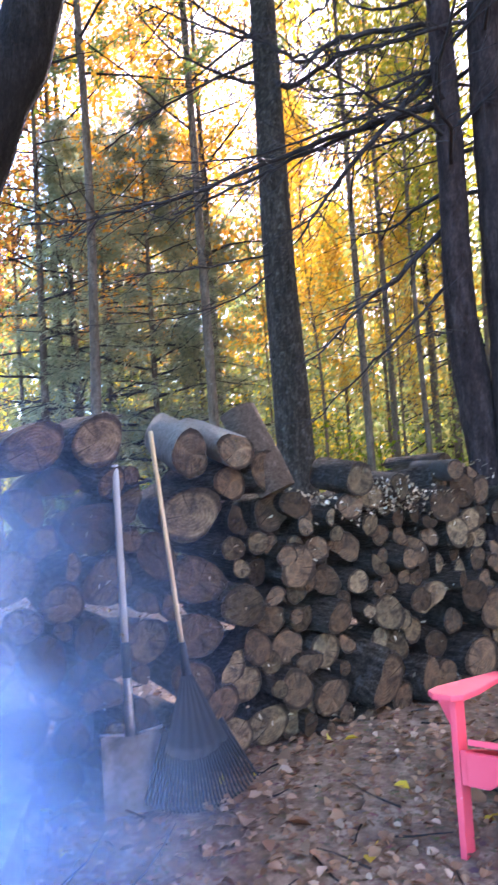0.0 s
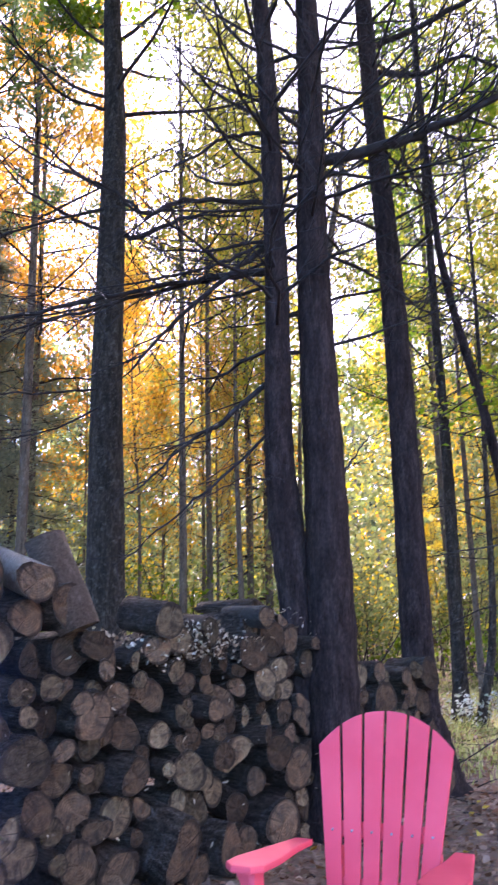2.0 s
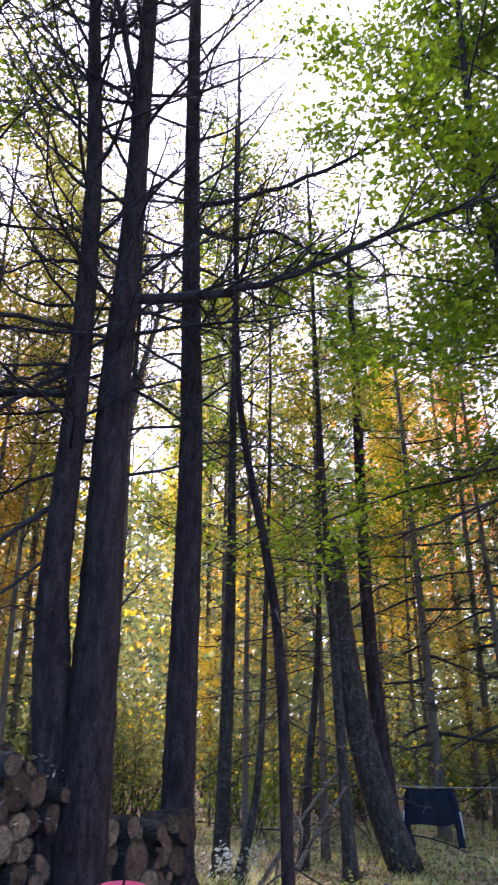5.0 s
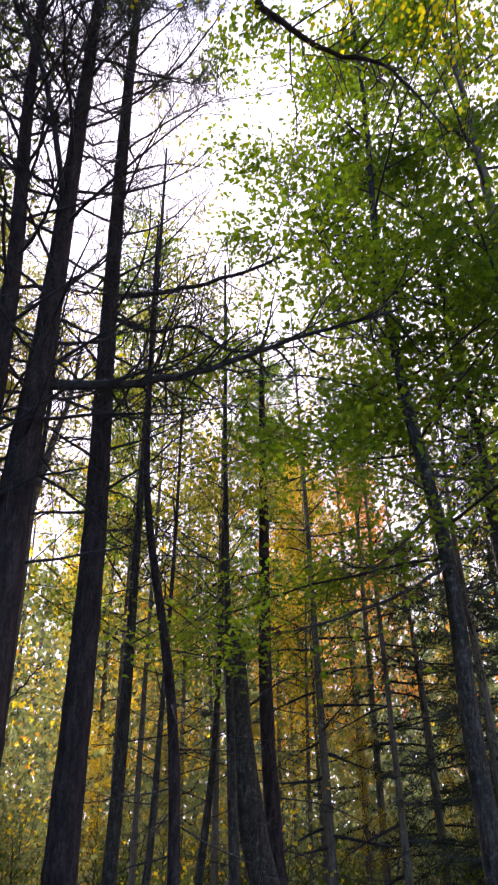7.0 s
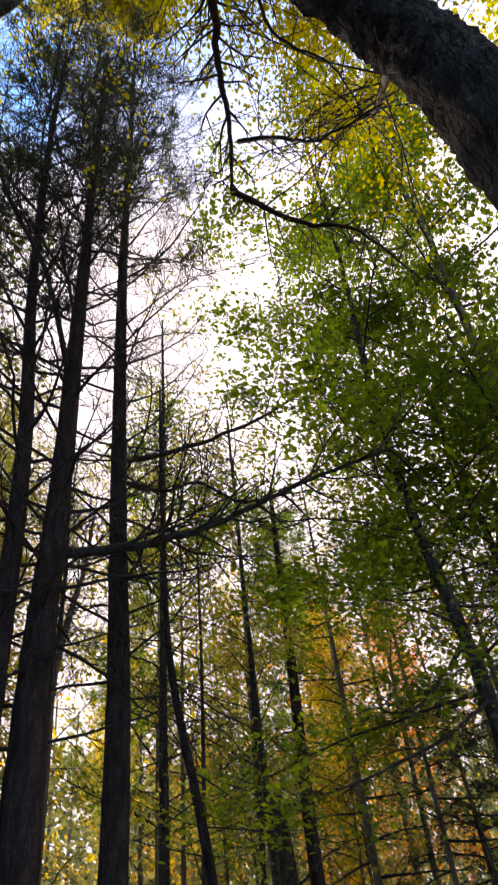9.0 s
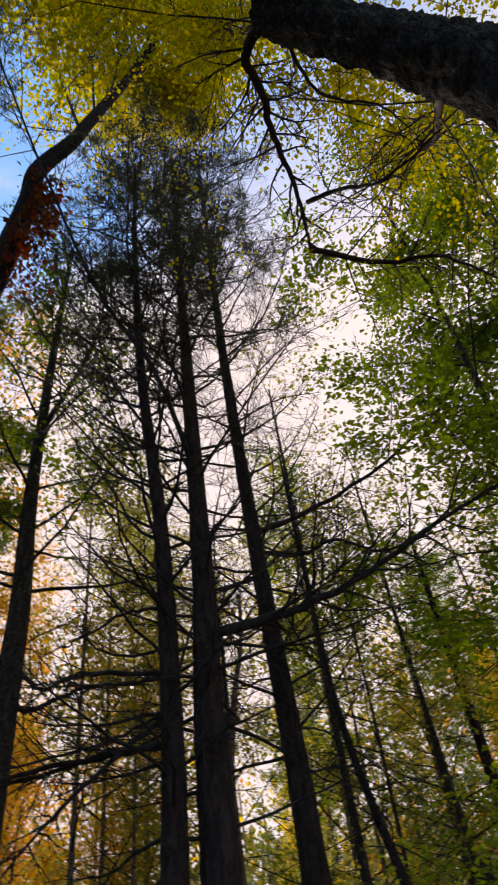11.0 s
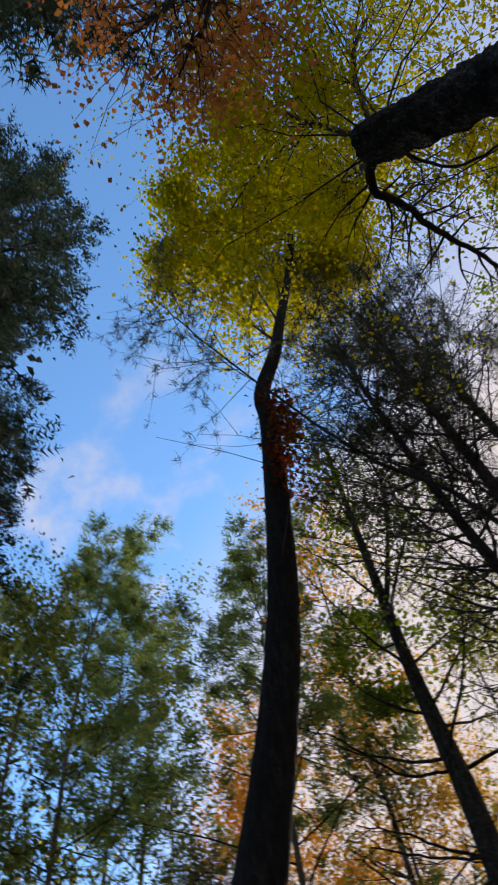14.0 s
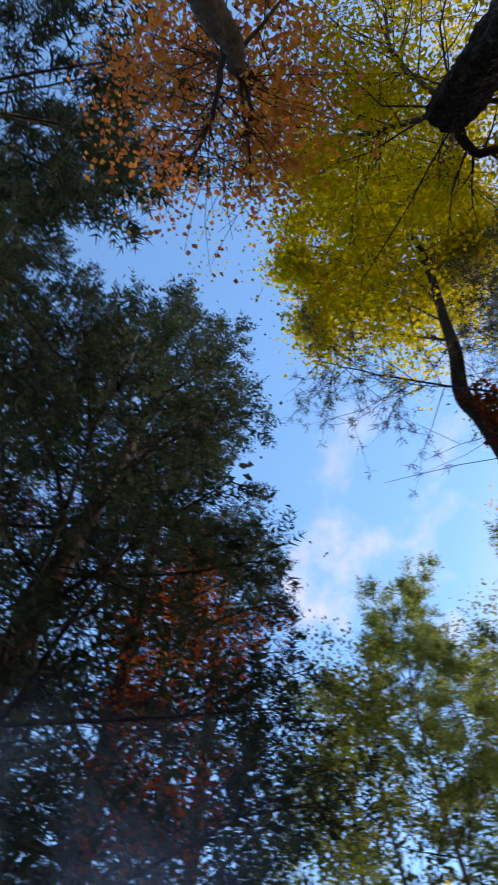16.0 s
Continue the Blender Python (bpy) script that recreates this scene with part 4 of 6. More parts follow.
# ---- the forest behind ----
def far_tree(kind, seed, height, r0):
    """One pattern tree at the origin, with its limbs joined to one part."""
    rng = np.random.default_rng(seed)
    lean = rng.normal(size=2) * 0.02 * height
    axis = [(0, 0, -0.1), (lean[0] * 0.3, lean[1] * 0.3, height * 0.35), (lean[0] * 0.5 + rng.normal() * 0.15, lean[1] * 0.6, height * 0.7), (lean[0], lean[1], height)]
    s = {
        "broad": dict(lo=0.3, count=30, slope=(0.35, 1.2), length=(0.2, 0.1), twigs=9, bend=0.25, leaf=("kites", 0.11, 9)),
        "tall": dict(lo=0.3, count=34, slope=(0.3, 1.2), length=(0.18, 0.1), twigs=10, bend=0.25, leaf=("kites", 0.1, 8)),
        "bushy": dict(lo=0.06, count=70, slope=(-0.05, 0.4), length=(0.26, 0.05), twigs=11, bend=-0.3, leaf=("sprays", 0.33, 1)),
        "sparse": dict(lo=0.35, count=24, slope=(0.5, 1.3), length=(0.17, 0.1), twigs=8, bend=0.3, leaf=("kites", 0.095, 6)),
        "hemlock": dict(lo=0.1, count=64, slope=(-0.05, 0.4), length=(0.24, 0.05), twigs=11, bend=-0.3, leaf=("sprays", 0.3, 1)),
        "dense": dict(lo=0.12, count=70, slope=(0.0, 0.7), length=(0.165, 0.07), twigs=11, bend=0.0, leaf=("sprays", 0.22, 2)),
        "pine": dict(lo=0.4, count=40, slope=(0.1, 0.9), length=(0.18, 0.06), twigs=9, bend=0.35, leaf=("sprays", 0.34, 3)),
        "bare": dict(lo=0.1, count=48, slope=(-0.2, 0.5), length=(0.12, 0.06), twigs=7, bend=-0.1, leaf=None),
    }[kind]
    g, path, rad = trunk_geo(axis, r0, r0 * 0.12, rng, 10, 0.6, 0.4)
    lg, cg = Geo(), Geo()
    spots, ways = [], []
    n = len(path)
    for i in range(s["count"]):
        v = (i + rng.uniform(0, 0.9)) / s["count"]
        u = s["lo"] + (0.99 - s["lo"]) * v
        x = u * (n - 1.001)
        a = int(x)
        p0 = path[a] + (path[a + 1] - path[a]) * (x - a)
        ang = i * 2.399 + rng.uniform(-0.5, 0.5)
        ln = height * (s["length"][0] + (s["length"][1] - s["length"][0]) * v) * (rng.uniform(0.75, 1.05) if kind == "dense" else rng.uniform(0.6, 1.2))
        d = (math.cos(ang), math.sin(ang), s["slope"][0] + (s["slope"][1] - s["slope"][0]) * v)
        q = wander(p0, d, ln, 6, rng, s["bend"], 0.1)
        rr = min(rad[a] * 0.45, 0.035)
        lg.add(*tube(q, np.linspace(rr, rr * 0.2, 6), 4, caps=False))
        a_, b_ = twigs(lg, q, rr * 0.6, s["twigs"], ln * 0.42, rng, 0.15, 1 if kind != "bare" else 2, coarse=True)
        spots += a_
        ways += b_
    thing = new("pattern")
    part("trunk", g, PINE_BARK if kind == "dense" else FAR_BARK, thing)
    part("limb_work", lg, DEAD_TWIG, thing)
    if s["leaf"]:
        k, size, per = s["leaf"]
        keep = clumped(spots, 0.95, {"dense": -1.6, "hemlock": -1.0, "bushy": -0.8, "pine": -0.9}.get(kind, -0.6))
        spots, ways = np.array(spots)[keep], np.array(ways)[keep]
        if k == "sprays":
            for _ in range(per):
                sprays(cg, spots, ways, size, rng, droop={"pine": -0.35, "hemlock": 0.35, "bushy": 0.35}.get(kind, 0.15))
            if kind == "dense":
                kites(cg, np.repeat(spots, 3, 0), 0.08, rng, 0.4, 0.6, 0.14)
        else:
            kites(cg, np.repeat(np.array(spots), per, 0), size, rng, 0.25, 0.85, 0.25)
        part("crown", cg, LEAF_YELLOW, thing)
    return thing


WOODS = {
    "broad": ([far_tree("broad", 31, 17, 0.14), far_tree("broad", 32, 14, 0.11)], "maple_tree", "maple tree"),
    "sparse": ([far_tree("sparse", 33, 19, 0.09), far_tree("sparse", 34, 15, 0.075)], "ash_tree", "ash tree"),
    "tall": ([far_tree("tall", 43, 19, 0.12)], "maple_tree", "maple tree"),
    "hemlock": ([far_tree("hemlock", 35, 15, 0.18), far_tree("hemlock", 36, 11, 0.14)], "hemlock_tree", "hemlock tree"),
    "bushy": ([far_tree("bushy", 44, 9, 0.09)], "hemlock_tree", "hemlock tree"),
    "pine": ([far_tree("pine", 37, 19, 0.09)], "pine_tree", "pine tree"),
    "dense": ([far_tree("dense", 40, 19, 0.2)], "hemlock_tree", "hemlock tree"),
    "bare": ([far_tree("bare", 38, 13, 0.1), far_tree("bare", 39, 11, 0.075)], "spruce_tree", "spruce tree"),
}
TINTS = {}


def tinted(pattern, mat):
    """The pattern tree with its crown in another leaf colour."""
    key = (pattern.name, mat.name if mat else "")
    if key not in TINTS:
        ob = copy_thing(pattern, pose(0, 0, 0))
        for c in ob.children:
            if c.name.startswith("crown") and mat:
                me = c.data.copy()
                me.materials[0] = mat
                c.data = me
        TINTS[key] = [ob, False]
    return TINTS[key]




def plant(kind, az, d, scale, mat, label, variant=None):
    patterns, name, category = WOODS[kind]
    rng_w = np.random.default_rng(int(abs(az * 37 + d * 101 + scale * 11) * 10))
    pat = patterns[int(rng_w.integers(len(patterns))) if variant is None else variant]
    entry = tinted(pat, mat)
    m = Matrix.Translation(base_at(az, d)) @ pose(0, 0, 0, 0, 0, float(rng_w.uniform(0, 360))) @ Matrix.Diagonal((scale, scale, scale * float(rng_w.uniform(0.92, 1.1)), 1))
    if entry[1]:
        ob = copy_thing(entry[0], m)
    else:
        ob, entry[1] = entry[0], True
        ob.matrix_basis = m
    ob.name = name
    return tagged(ob, label, category, "forest trees")


GOLD = "tall maple in golden yellow autumn leaf"
AMBER = "maple turned orange at the edge of the clearing"
GREENT = "hardwood still in green leaf"
BARE = "bare conifer stem with dead twiggy branches"
HEM = "dark green hemlock with drooping sprays"
RUST = "tree with russet brown autumn leaves"
LIME_T = "hardwood with lime and yellow leaves"
for az, d, sc in ((-4, 22, 0.8), (8, 20, 0.7), (13, 26, 0.9), (30, 32, 1.0)):
    plant("broad", az, d, sc, LEAF_YELLOW, GOLD)
for az, d, sc in ((-17, 15, 0.6), (-12, 18, 0.72), (-19, 24, 0.95), (-8, 24, 0.9), (6, 14, 0.56), (11, 18, 0.68), (15.5, 20, 0.72), (2, 17, 0.65)):
    plant("sparse", az, d, sc, LEAF_YELLOW if az > -7 else LEAF_COPPER, "slender tree with thin golden yellow leaves" if az > -7 else "slender tree with thin copper leaves")
for az, d, sc in ((27, 24, 0.72), (33, 23, 0.6), (42, 22, 0.6)):
    plant("broad", az, d, sc, FAR_GOLD, "lower maple in soft yellow leaf among the trunks")
for az, d, sc in ((44, 17, 0.5), (38.5, 16, 0.45), (33, 17, 0.45), (47, 15, 0.4), (28.5, 16, 0.42), (54, 17, 0.5)):
    plant("tall", az, d, sc, FAR_GOLD, "young maple in bright yellow leaf among the trunks")
for az, d, sc in ((4, 30, 1.2), (43, 26, 0.85), (48, 34, 1.0)):
    plant("broad", az, d, sc, LEAF_ORANGE, AMBER)
for az, d, sc in ((-7.0, 13.5, 0.95), (-3.2, 15.5, 0.95), (-10.5, 16, 1.15), (-12.5, 12.5, 0.85)):
    plant("bushy", az, d, sc, NEEDLE_HAZED, "hemlock with fine drooping sprays, greyed by painted haze")
for az, d, sc in ((59, 14, 0.9), (52, 15, 0.75), (56, 12.5, 0.6)):
    plant("hemlock", az, d, sc, NEEDLE, HEM)
for az, d, sc in ((44.5, 14, 1.0), (47, 18, 1.1), (49.5, 13, 0.95), (28, 21, 1.2),
                  (56, 17, 1.1), (-15.5, 12, 0.9), (-10.5, 22, 1.2), (14.5, 17, 1.0), (62, 16, 1.1), (34, 19, 1.1)):
    plant("bare", az, d, sc, None, BARE)
for az, d, sc in ((18.5, 16, 0.9), (27, 20, 1.0), (11.5, 15, 0.9), (41, 21, 0.8), (54, 24, 1.1), (17, 21, 0.9), (52, 14, 0.75), (58, 18, 0.9), (63, 13, 0.8)):
    plant("sparse", az, d, sc, FAR_LIME, LIME_T)
for az, d, sc in ((-14, 14, 0.8), (-2, 15, 0.85), (-10.5, 19, 1.0), (-4.5, 20, 1.05), (3, 19, 0.95)):
    plant("tall", az, d, sc, LEAF_ORANGE if az < -3 else LEAF_RUSSET, RUST)
for az, d, sc in ((-2.5, 10.8, 1.0),):
    plant("sparse", az, d, sc, LEAF_RUSSET, RUST)
for az, d, sc in ((14.5, 16, 0.62), (12, 15.5, 0.58)):
    plant("tall", az, d, sc, LEAF_YELLOW, GOLD)
for az, d, sc in ((16, 17, 0.9), (29.5, 15, 0.82), (40, 20, 0.9)):
    plant("tall", az, d, sc, FAR_LIME if az < 20 else LEAF_GREEN, GREENT)
for az, d, sc in ((9.5, 12.5, 0.88), (14, 13.5, 0.95)):
    plant("sparse", az, d, sc, FAR_LIME, "slender tree in thin olive leaf behind the pines")
plant("broad", 65, 7.6, 0.92, LEAF_GREEN, "broad-crowned hardwood in fresh green leaf", 0)
for az, d, sc in ((36, 19, 0.8), (-22, 15, 0.95)):
    plant("sparse", az, d, sc, LEAF_GREEN, GREENT)
for az, d, sc, v in ((-24.5, 13, 0.95, 0), (-43, 15, 1.1, 1), (-35, 9.5, 0.75, 1)):
    plant("sparse", az, d, sc, LEAF_OLIVE, "tall open-branched tree in olive green leaf", v)
plant("pine", -32, 11.5, 1.03, NEEDLE_LIGHT, "white pine with open plumes of soft needles")
plant("pine", -27, 13.5, 1.0, NEEDLE_LIGHT, "white pine with open plumes of soft needles")
for az, d, sc in ((-40, 14, 1.0),):
    plant("broad", az, d, sc, LEAF_OLIVE, "tall open-branched tree in olive green leaf", 0)
for az, d, sc in ((31, 11.5, 0.6), (36.5, 11.5, 0.65), (48, 16, 0.9)):
    plant("sparse", az, d, sc, FAR_LIME, "slender tree in thin olive leaf at the clearing's edge")
for az, d, sc in ((35, 24, 0.8), (44.5, 22, 0.9), (43, 16.5, 0.7)):
    plant("sparse", az, d, sc, FAR_GOLD, "slender tree with thin golden leaves")
for az, d, sc in ((40, 24, 1.0), (28, 28, 1.1)):
    plant("pine", az, d, sc, NEEDLE_LIGHT, "young white pine with soft green needles")
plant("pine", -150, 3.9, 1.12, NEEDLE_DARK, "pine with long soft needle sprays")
plant("pine", -12, 10.5, 0.98, NEEDLE_LIGHT, "pine with long soft needle sprays")
plant("sparse", -19, 12.5, 0.8, LEAF_COPPER, RUST, 0)
plant("sparse", -13, 14.5, 0.85, LEAF_RUSSET, RUST, 0)
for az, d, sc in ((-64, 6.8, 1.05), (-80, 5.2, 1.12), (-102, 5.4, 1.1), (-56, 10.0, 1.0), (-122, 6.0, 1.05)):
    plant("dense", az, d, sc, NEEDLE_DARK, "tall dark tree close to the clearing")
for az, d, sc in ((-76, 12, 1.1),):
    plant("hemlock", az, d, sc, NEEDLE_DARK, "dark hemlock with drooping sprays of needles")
for az, d, sc in ((-58, 6.0, 0.8), (-90, 8, 0.9)):
    plant("sparse", az, d, sc, LEAF_RED, "hardwood with dark red autumn leaves")
# The two past 90 degrees are unseen, added to block sky light from behind.
for az, d, sc in ((85, 9, 1.0), (75, 13, 1.0), (105, 9.5, 1.0), (122, 10, 0.95)):
    plant("broad", az, d, sc, LEAF_LIME, LIME_T)
orange_tree = make_tree(
    [(1.1, -3.0, -0.05), (0.85, -2.0, 2.5), (0.6, -1.25, 4.8), (0.46, -0.88, 6.3), (0.45, -0.7, 7.0), (0.42, -0.65, 7.8)],
    0.15, 0.07, SNAG_BARK, 26, "grey trunk behind the clearing with orange leaves overhead", [
        (0.04, [(0.46, -0.75, 6.8), (0.1, -0.6, 7.8), (-0.3, -0.6, 9.0), (-0.7, -0.7, 10.2)]),
        (0.035, [(0.45, -0.7, 7.2), (0.25, -0.35, 8.4), (-0.15, -0.2, 9.6)]),
        (0.035, [(0.44, -0.68, 7.5), (0.3, -1.1, 8.8), (-0.3, -1.7, 10.2)]),
        (0.03, [(0.43, -0.66, 7.7), (0.6, -0.4, 9.4), (0.7, -0.3, 11.0)]),
    ], {"from": 0.9, "to": 0.995, "count": 3, "slope": (0.8, 2.0), "length": (1.6, 2.0), "radius": 0.025, "twigs": 10, "bend": 0.1},
    {"kind": "kites", "size": 0.055, "per_spot": 6, "gap": -0.8, "clump": 0.7, "above": 0.0, "jitter": 0.15, "flat": 0.5, "shape": 0.9, "on_limbs": True}, LEAF_COPPER, LIVE_TWIG,
    category="maple tree", group="hardwoods", name="maple_tree")
for patterns, _, _ in WOODS.values():
    for pat in patterns:
        for o in (*pat.children_recursive, pat):
            bpy.data.objects.remove(o)


def far_woods():
    """The closed wood in the distance: thin stems and masses of leaves."""
    rng = np.random.default_rng(8)
    g = Geo()
    for _ in range(420):
        az, d = rng.uniform(-180, 180), rng.uniform(34, 75)
        x, y, z = base_at(az, d)
        h = rng.uniform(9, 20)
        g.add(*tube([(x, y, z), (x + rng.normal() * 0.3, y, z + h * 0.5), (x + rng.normal() * 0.6, y, z + h)], [0.16, 0.11, 0.04], 5, caps=False))
    tagged(part("far_stems", g, FAR_BARK), "grey stems of the distant wood", "woods", kind="stuff")
    for name, mat, share, top, label in (("far_leaves", FAR_GOLD, 0.12, 16, "yellow autumn leaves of the distant wood"), ("far_leaves", HAZED_GREEN, 0.5, 13, "green leaves of the distant wood"),
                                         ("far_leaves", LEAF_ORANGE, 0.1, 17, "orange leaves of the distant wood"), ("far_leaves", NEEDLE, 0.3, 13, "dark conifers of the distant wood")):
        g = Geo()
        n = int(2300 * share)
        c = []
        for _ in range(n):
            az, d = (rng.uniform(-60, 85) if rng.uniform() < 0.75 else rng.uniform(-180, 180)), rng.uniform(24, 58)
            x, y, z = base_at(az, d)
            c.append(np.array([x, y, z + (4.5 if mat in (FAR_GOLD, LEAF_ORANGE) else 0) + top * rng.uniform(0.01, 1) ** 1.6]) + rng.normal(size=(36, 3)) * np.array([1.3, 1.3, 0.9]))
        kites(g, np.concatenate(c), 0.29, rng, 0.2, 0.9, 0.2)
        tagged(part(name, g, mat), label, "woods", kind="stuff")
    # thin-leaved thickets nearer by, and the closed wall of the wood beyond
    for mat, n, near, far, size, top, label in ((HAZED_OLIVE, 2600, 15, 34, 0.13, 7.0, "olive thicket of young trees between the trunks"),
                                                (HAZED_OLIVE, 1300, 60, 85, 0.85, 25, "edge of the wood far off, haze in its grey-green leaves")):
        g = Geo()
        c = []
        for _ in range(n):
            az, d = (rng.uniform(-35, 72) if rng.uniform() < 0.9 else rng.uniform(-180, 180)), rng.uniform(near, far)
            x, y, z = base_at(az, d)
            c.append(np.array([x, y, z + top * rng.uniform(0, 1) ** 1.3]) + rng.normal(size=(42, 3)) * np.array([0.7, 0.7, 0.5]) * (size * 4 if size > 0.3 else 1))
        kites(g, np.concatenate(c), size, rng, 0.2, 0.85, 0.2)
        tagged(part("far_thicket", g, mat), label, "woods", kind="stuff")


far_woods()


def understory():
    """Low bushes and saplings under the trees."""
    rng = np.random.default_rng(9)
    for mat, n, label in ((LEAF_UNDER, 70, "yellow-green undergrowth bush under the trees"), (FAR_GOLD, 14, "low bush with yellow leaves"), (LEAF_GREEN, 48, "low green bush on the forest floor")):
        for _ in range(n):
            az, d = rng.uniform(-28, 66), rng.uniform(13, 21) if mat == FAR_GOLD else rng.uniform(12.5, 26)
            if 43 < az < 53 and d < 17:
                d += 6
            x, y, z = base_at(az, d)
            thing = new("bush")
            thing.location = (x, y, z)
            sg, cg = Geo(), Geo()
            spots = []
            h = rng.uniform(2.4, 4.8) if mat == FAR_GOLD else rng.uniform(0.8, 3.0 if mat == LEAF_GREEN else 3.6)
            for _ in range(int(rng.integers(4, 8))):
                q = wander((rng.normal() * 0.15, rng.normal() * 0.15, 0), (rng.normal() * 0.35, rng.normal() * 0.35, 1), h * rng.uniform(0.6, 1), 6, rng, 0.1, 0.12)
                sg.add(*tube(q, np.linspace(0.018, 0.004, 6), 4, caps=False))
                s, _w = twigs(sg, q, 0.008, 8, h * 0.4, rng, 0.25, 1, coarse=True)
                spots += s
            kites(cg, np.repeat(np.array(spots), 2, 0), 0.085, rng, 0.5, 0.75, 0.16)
            part("stem", sg, LIVE_TWIG, thing)
            part("crown", cg, mat, thing)
            tagged(thing, label, "bush", "undergrowth")


understory()


# ---- the woodpile ----
PILE = np.array([0.02, 3.56])
ALONG = unit(np.array([1.0, 0.70]))
OUT = np.array([ALONG[1], -ALONG[0]])


def log_patterns():
    """Round logs: bark, and a sawn face at the front; the axis runs along y, the front face at y = 0."""
    rng = np.random.default_rng(21)
    out = []
    for i in range(10):
        k = 16
        ang = np.arange(k) * 2 * np.pi / k
        prof = 1 + 0.1 * np.sin(2 * ang + rng.uniform(0, 6)) + 0.065 * np.sin(3 * ang + rng.uniform(0, 6)) + rng.normal(size=k) * 0.025
        if i in (6, 8):    # split pieces, one or two flat sides
            cut = rng.uniform(0.1, 0.45)
            c = np.cos(ang - 1.0)
            prof = np.where(c > cut, prof * cut / np.maximum(c, 0.05), prof)
        ys = [0.0, 0.012, 0.14, 0.28, 0.42]
        v = []
        for j, y in enumerate(ys):
            s = (0.965 if j == 0 else 1.0) * (1 + rng.normal() * 0.015)
            rr = prof * s * (1 + rng.normal(size=k) * 0.012)
            v += [(rr[a] * math.cos(ang[a]), y * 10, rr[a] * math.sin(ang[a])) for a in range(k)]
        g = Geo()
        ii, jj = np.meshgrid(np.arange(len(ys) - 1), np.arange(k), indexing="ij")
        a0, b0 = ii * k + jj, ii * k + (jj + 1) % k
        f = np.concatenate([np.stack([a0, a0 + k, b0 + k], -1).reshape(-1, 3), np.stack([a0, b0 + k, b0], -1).reshape(-1, 3)])
        e = (len(ys) - 1) * k
        v.append((0, ys[-1] * 10, 0))
        f = np.concatenate([f, np.stack([np.full(k, len(v) - 1), e + (np.arange(k) + 1) % k, e + np.arange(k)], 1)])
        g.add(v, f)
        bark = g.mesh("bark", LOG_BARK)
        face = Geo()
        ring = np.array(v[:k])
        inner = ring * np.array([0.55, 1, 0.55]) + np.array([0, 0.03, 0]) * rng.normal(size=(k, 1))
        fv = np.vstack([ring, inner, [[0, rng.normal() * 0.03, 0]]])
        j = np.arange(k)
        jn = (j + 1) % k
        face.add(fv, np.concatenate([np.stack([j, jn, k + jn], 1), np.stack([j, k + jn, k + j], 1), np.stack([k + j, k + jn, np.full(k, 2 * k)], 1)]))
        out.append((bark, face.mesh("cut_face", CUT_WOOD, False), face.mesh("cut_face", CUT_WOOD_PALE, False)))
    return out


LOGS = log_patterns()
BIRCH = [m[0].copy() for m in LOGS]
for me in BIRCH:
    me.materials[0] = BIRCH_BARK
GREY = [m[0].copy() for m in LOGS]
CHUNK = [m[0].copy() for m in LOGS]
for me, other in zip(GREY, CHUNK):
    me.materials[0], other.materials[0] = SNAG_BARK, CHUNK_BARK


def put_log(s, z, r, rng, depth=0.0, turn=0.0, tip=0.0, length=0.42, pale=None, skin=None, variant=None, label=""):
    """A log whose front face lies s metres along the pile and z metres up."""
    i = int(rng.integers(len(LOGS))) if variant is None else variant
    bark, face, face_pale = LOGS[i]
    pos = PILE + ALONG * s + OUT * depth
    back = math.degrees(math.atan2(-OUT[1], -OUT[0])) - 90
    oval = float(rng.uniform(0.88, 1.14))
    thing = new("log")
    thing.matrix_basis = Matrix.Translation((pos[0], pos[1], z)) @ pose(0, 0, 0, tip, 0, back + turn) @ pose(0, 0, 0, 0, float(rng.uniform(0, 360)), 0) \
        @ Matrix.Diagonal((r * oval, length / 4.2, r / oval, 1))
    b = new("bark", skin[i] if skin else bark)
    b.parent = thing
    pale = rng.uniform() < 0.36 if pale is None else pale
    c = new("cut_face", face_pale if pale else face)
    c.parent = thing
    return tagged(thing, label or ("pale freshly cut firewood log in the stack" if pale else "weathered brown firewood log in the stack"), "log", "stacked firewood")


LEFT_LOGS = [(-0.79, 1.52, 0.117), (-0.62, 1.23, 0.101), (-0.84, 1.15, 0.126), (-0.35, 1.17, 0.14), (-0.97, 1.31, 0.105), (-0.78, 0.92, 0.115),
             (-0.54, 1.00, 0.109), (-0.96, 1.00, 0.066), (-0.32, 0.86, 0.13), (-0.10, 1.13, 0.079), (-0.15, 0.99, 0.065), (-0.01, 1.00, 0.06), (-0.13, 0.72, 0.11), (0.07, 0.61, 0.080),
             (0.02, 0.85, 0.07), (-0.64, 0.80, 0.066), (-0.25, 0.48, 0.088), (-0.87, 0.70, 0.089), (-0.11, 0.35, 0.09), (0.01, 0.12, 0.11), (0.15, 0.27, 0.095), (-0.18, 0.13, 0.09), (-0.61, 0.34, 0.098)]
RIGHT_LOGS = [(0.41, 0.39, 0.095), (0.67, 0.2, 0.15), (1.05, 0.14, 0.125), (1.45, 0.17, 0.125), (1.24, 0.5, 0.14), (0.98, 0.79, 0.065), (0.76, 0.80, 0.076), (0.92, 0.64, 0.066),
              (0.93, 0.46, 0.062), (0.73, 0.66, 0.048), (0.54, 0.64, 0.044), (0.63, 0.56, 0.042), (0.32, 0.75, 0.06), (0.23, 0.95, 0.058), (0.12, 0.92, 0.055), (0.38, 0.92, 0.066), (0.26, 0.59, 0.085), (1.10, 1.03, 0.075)]
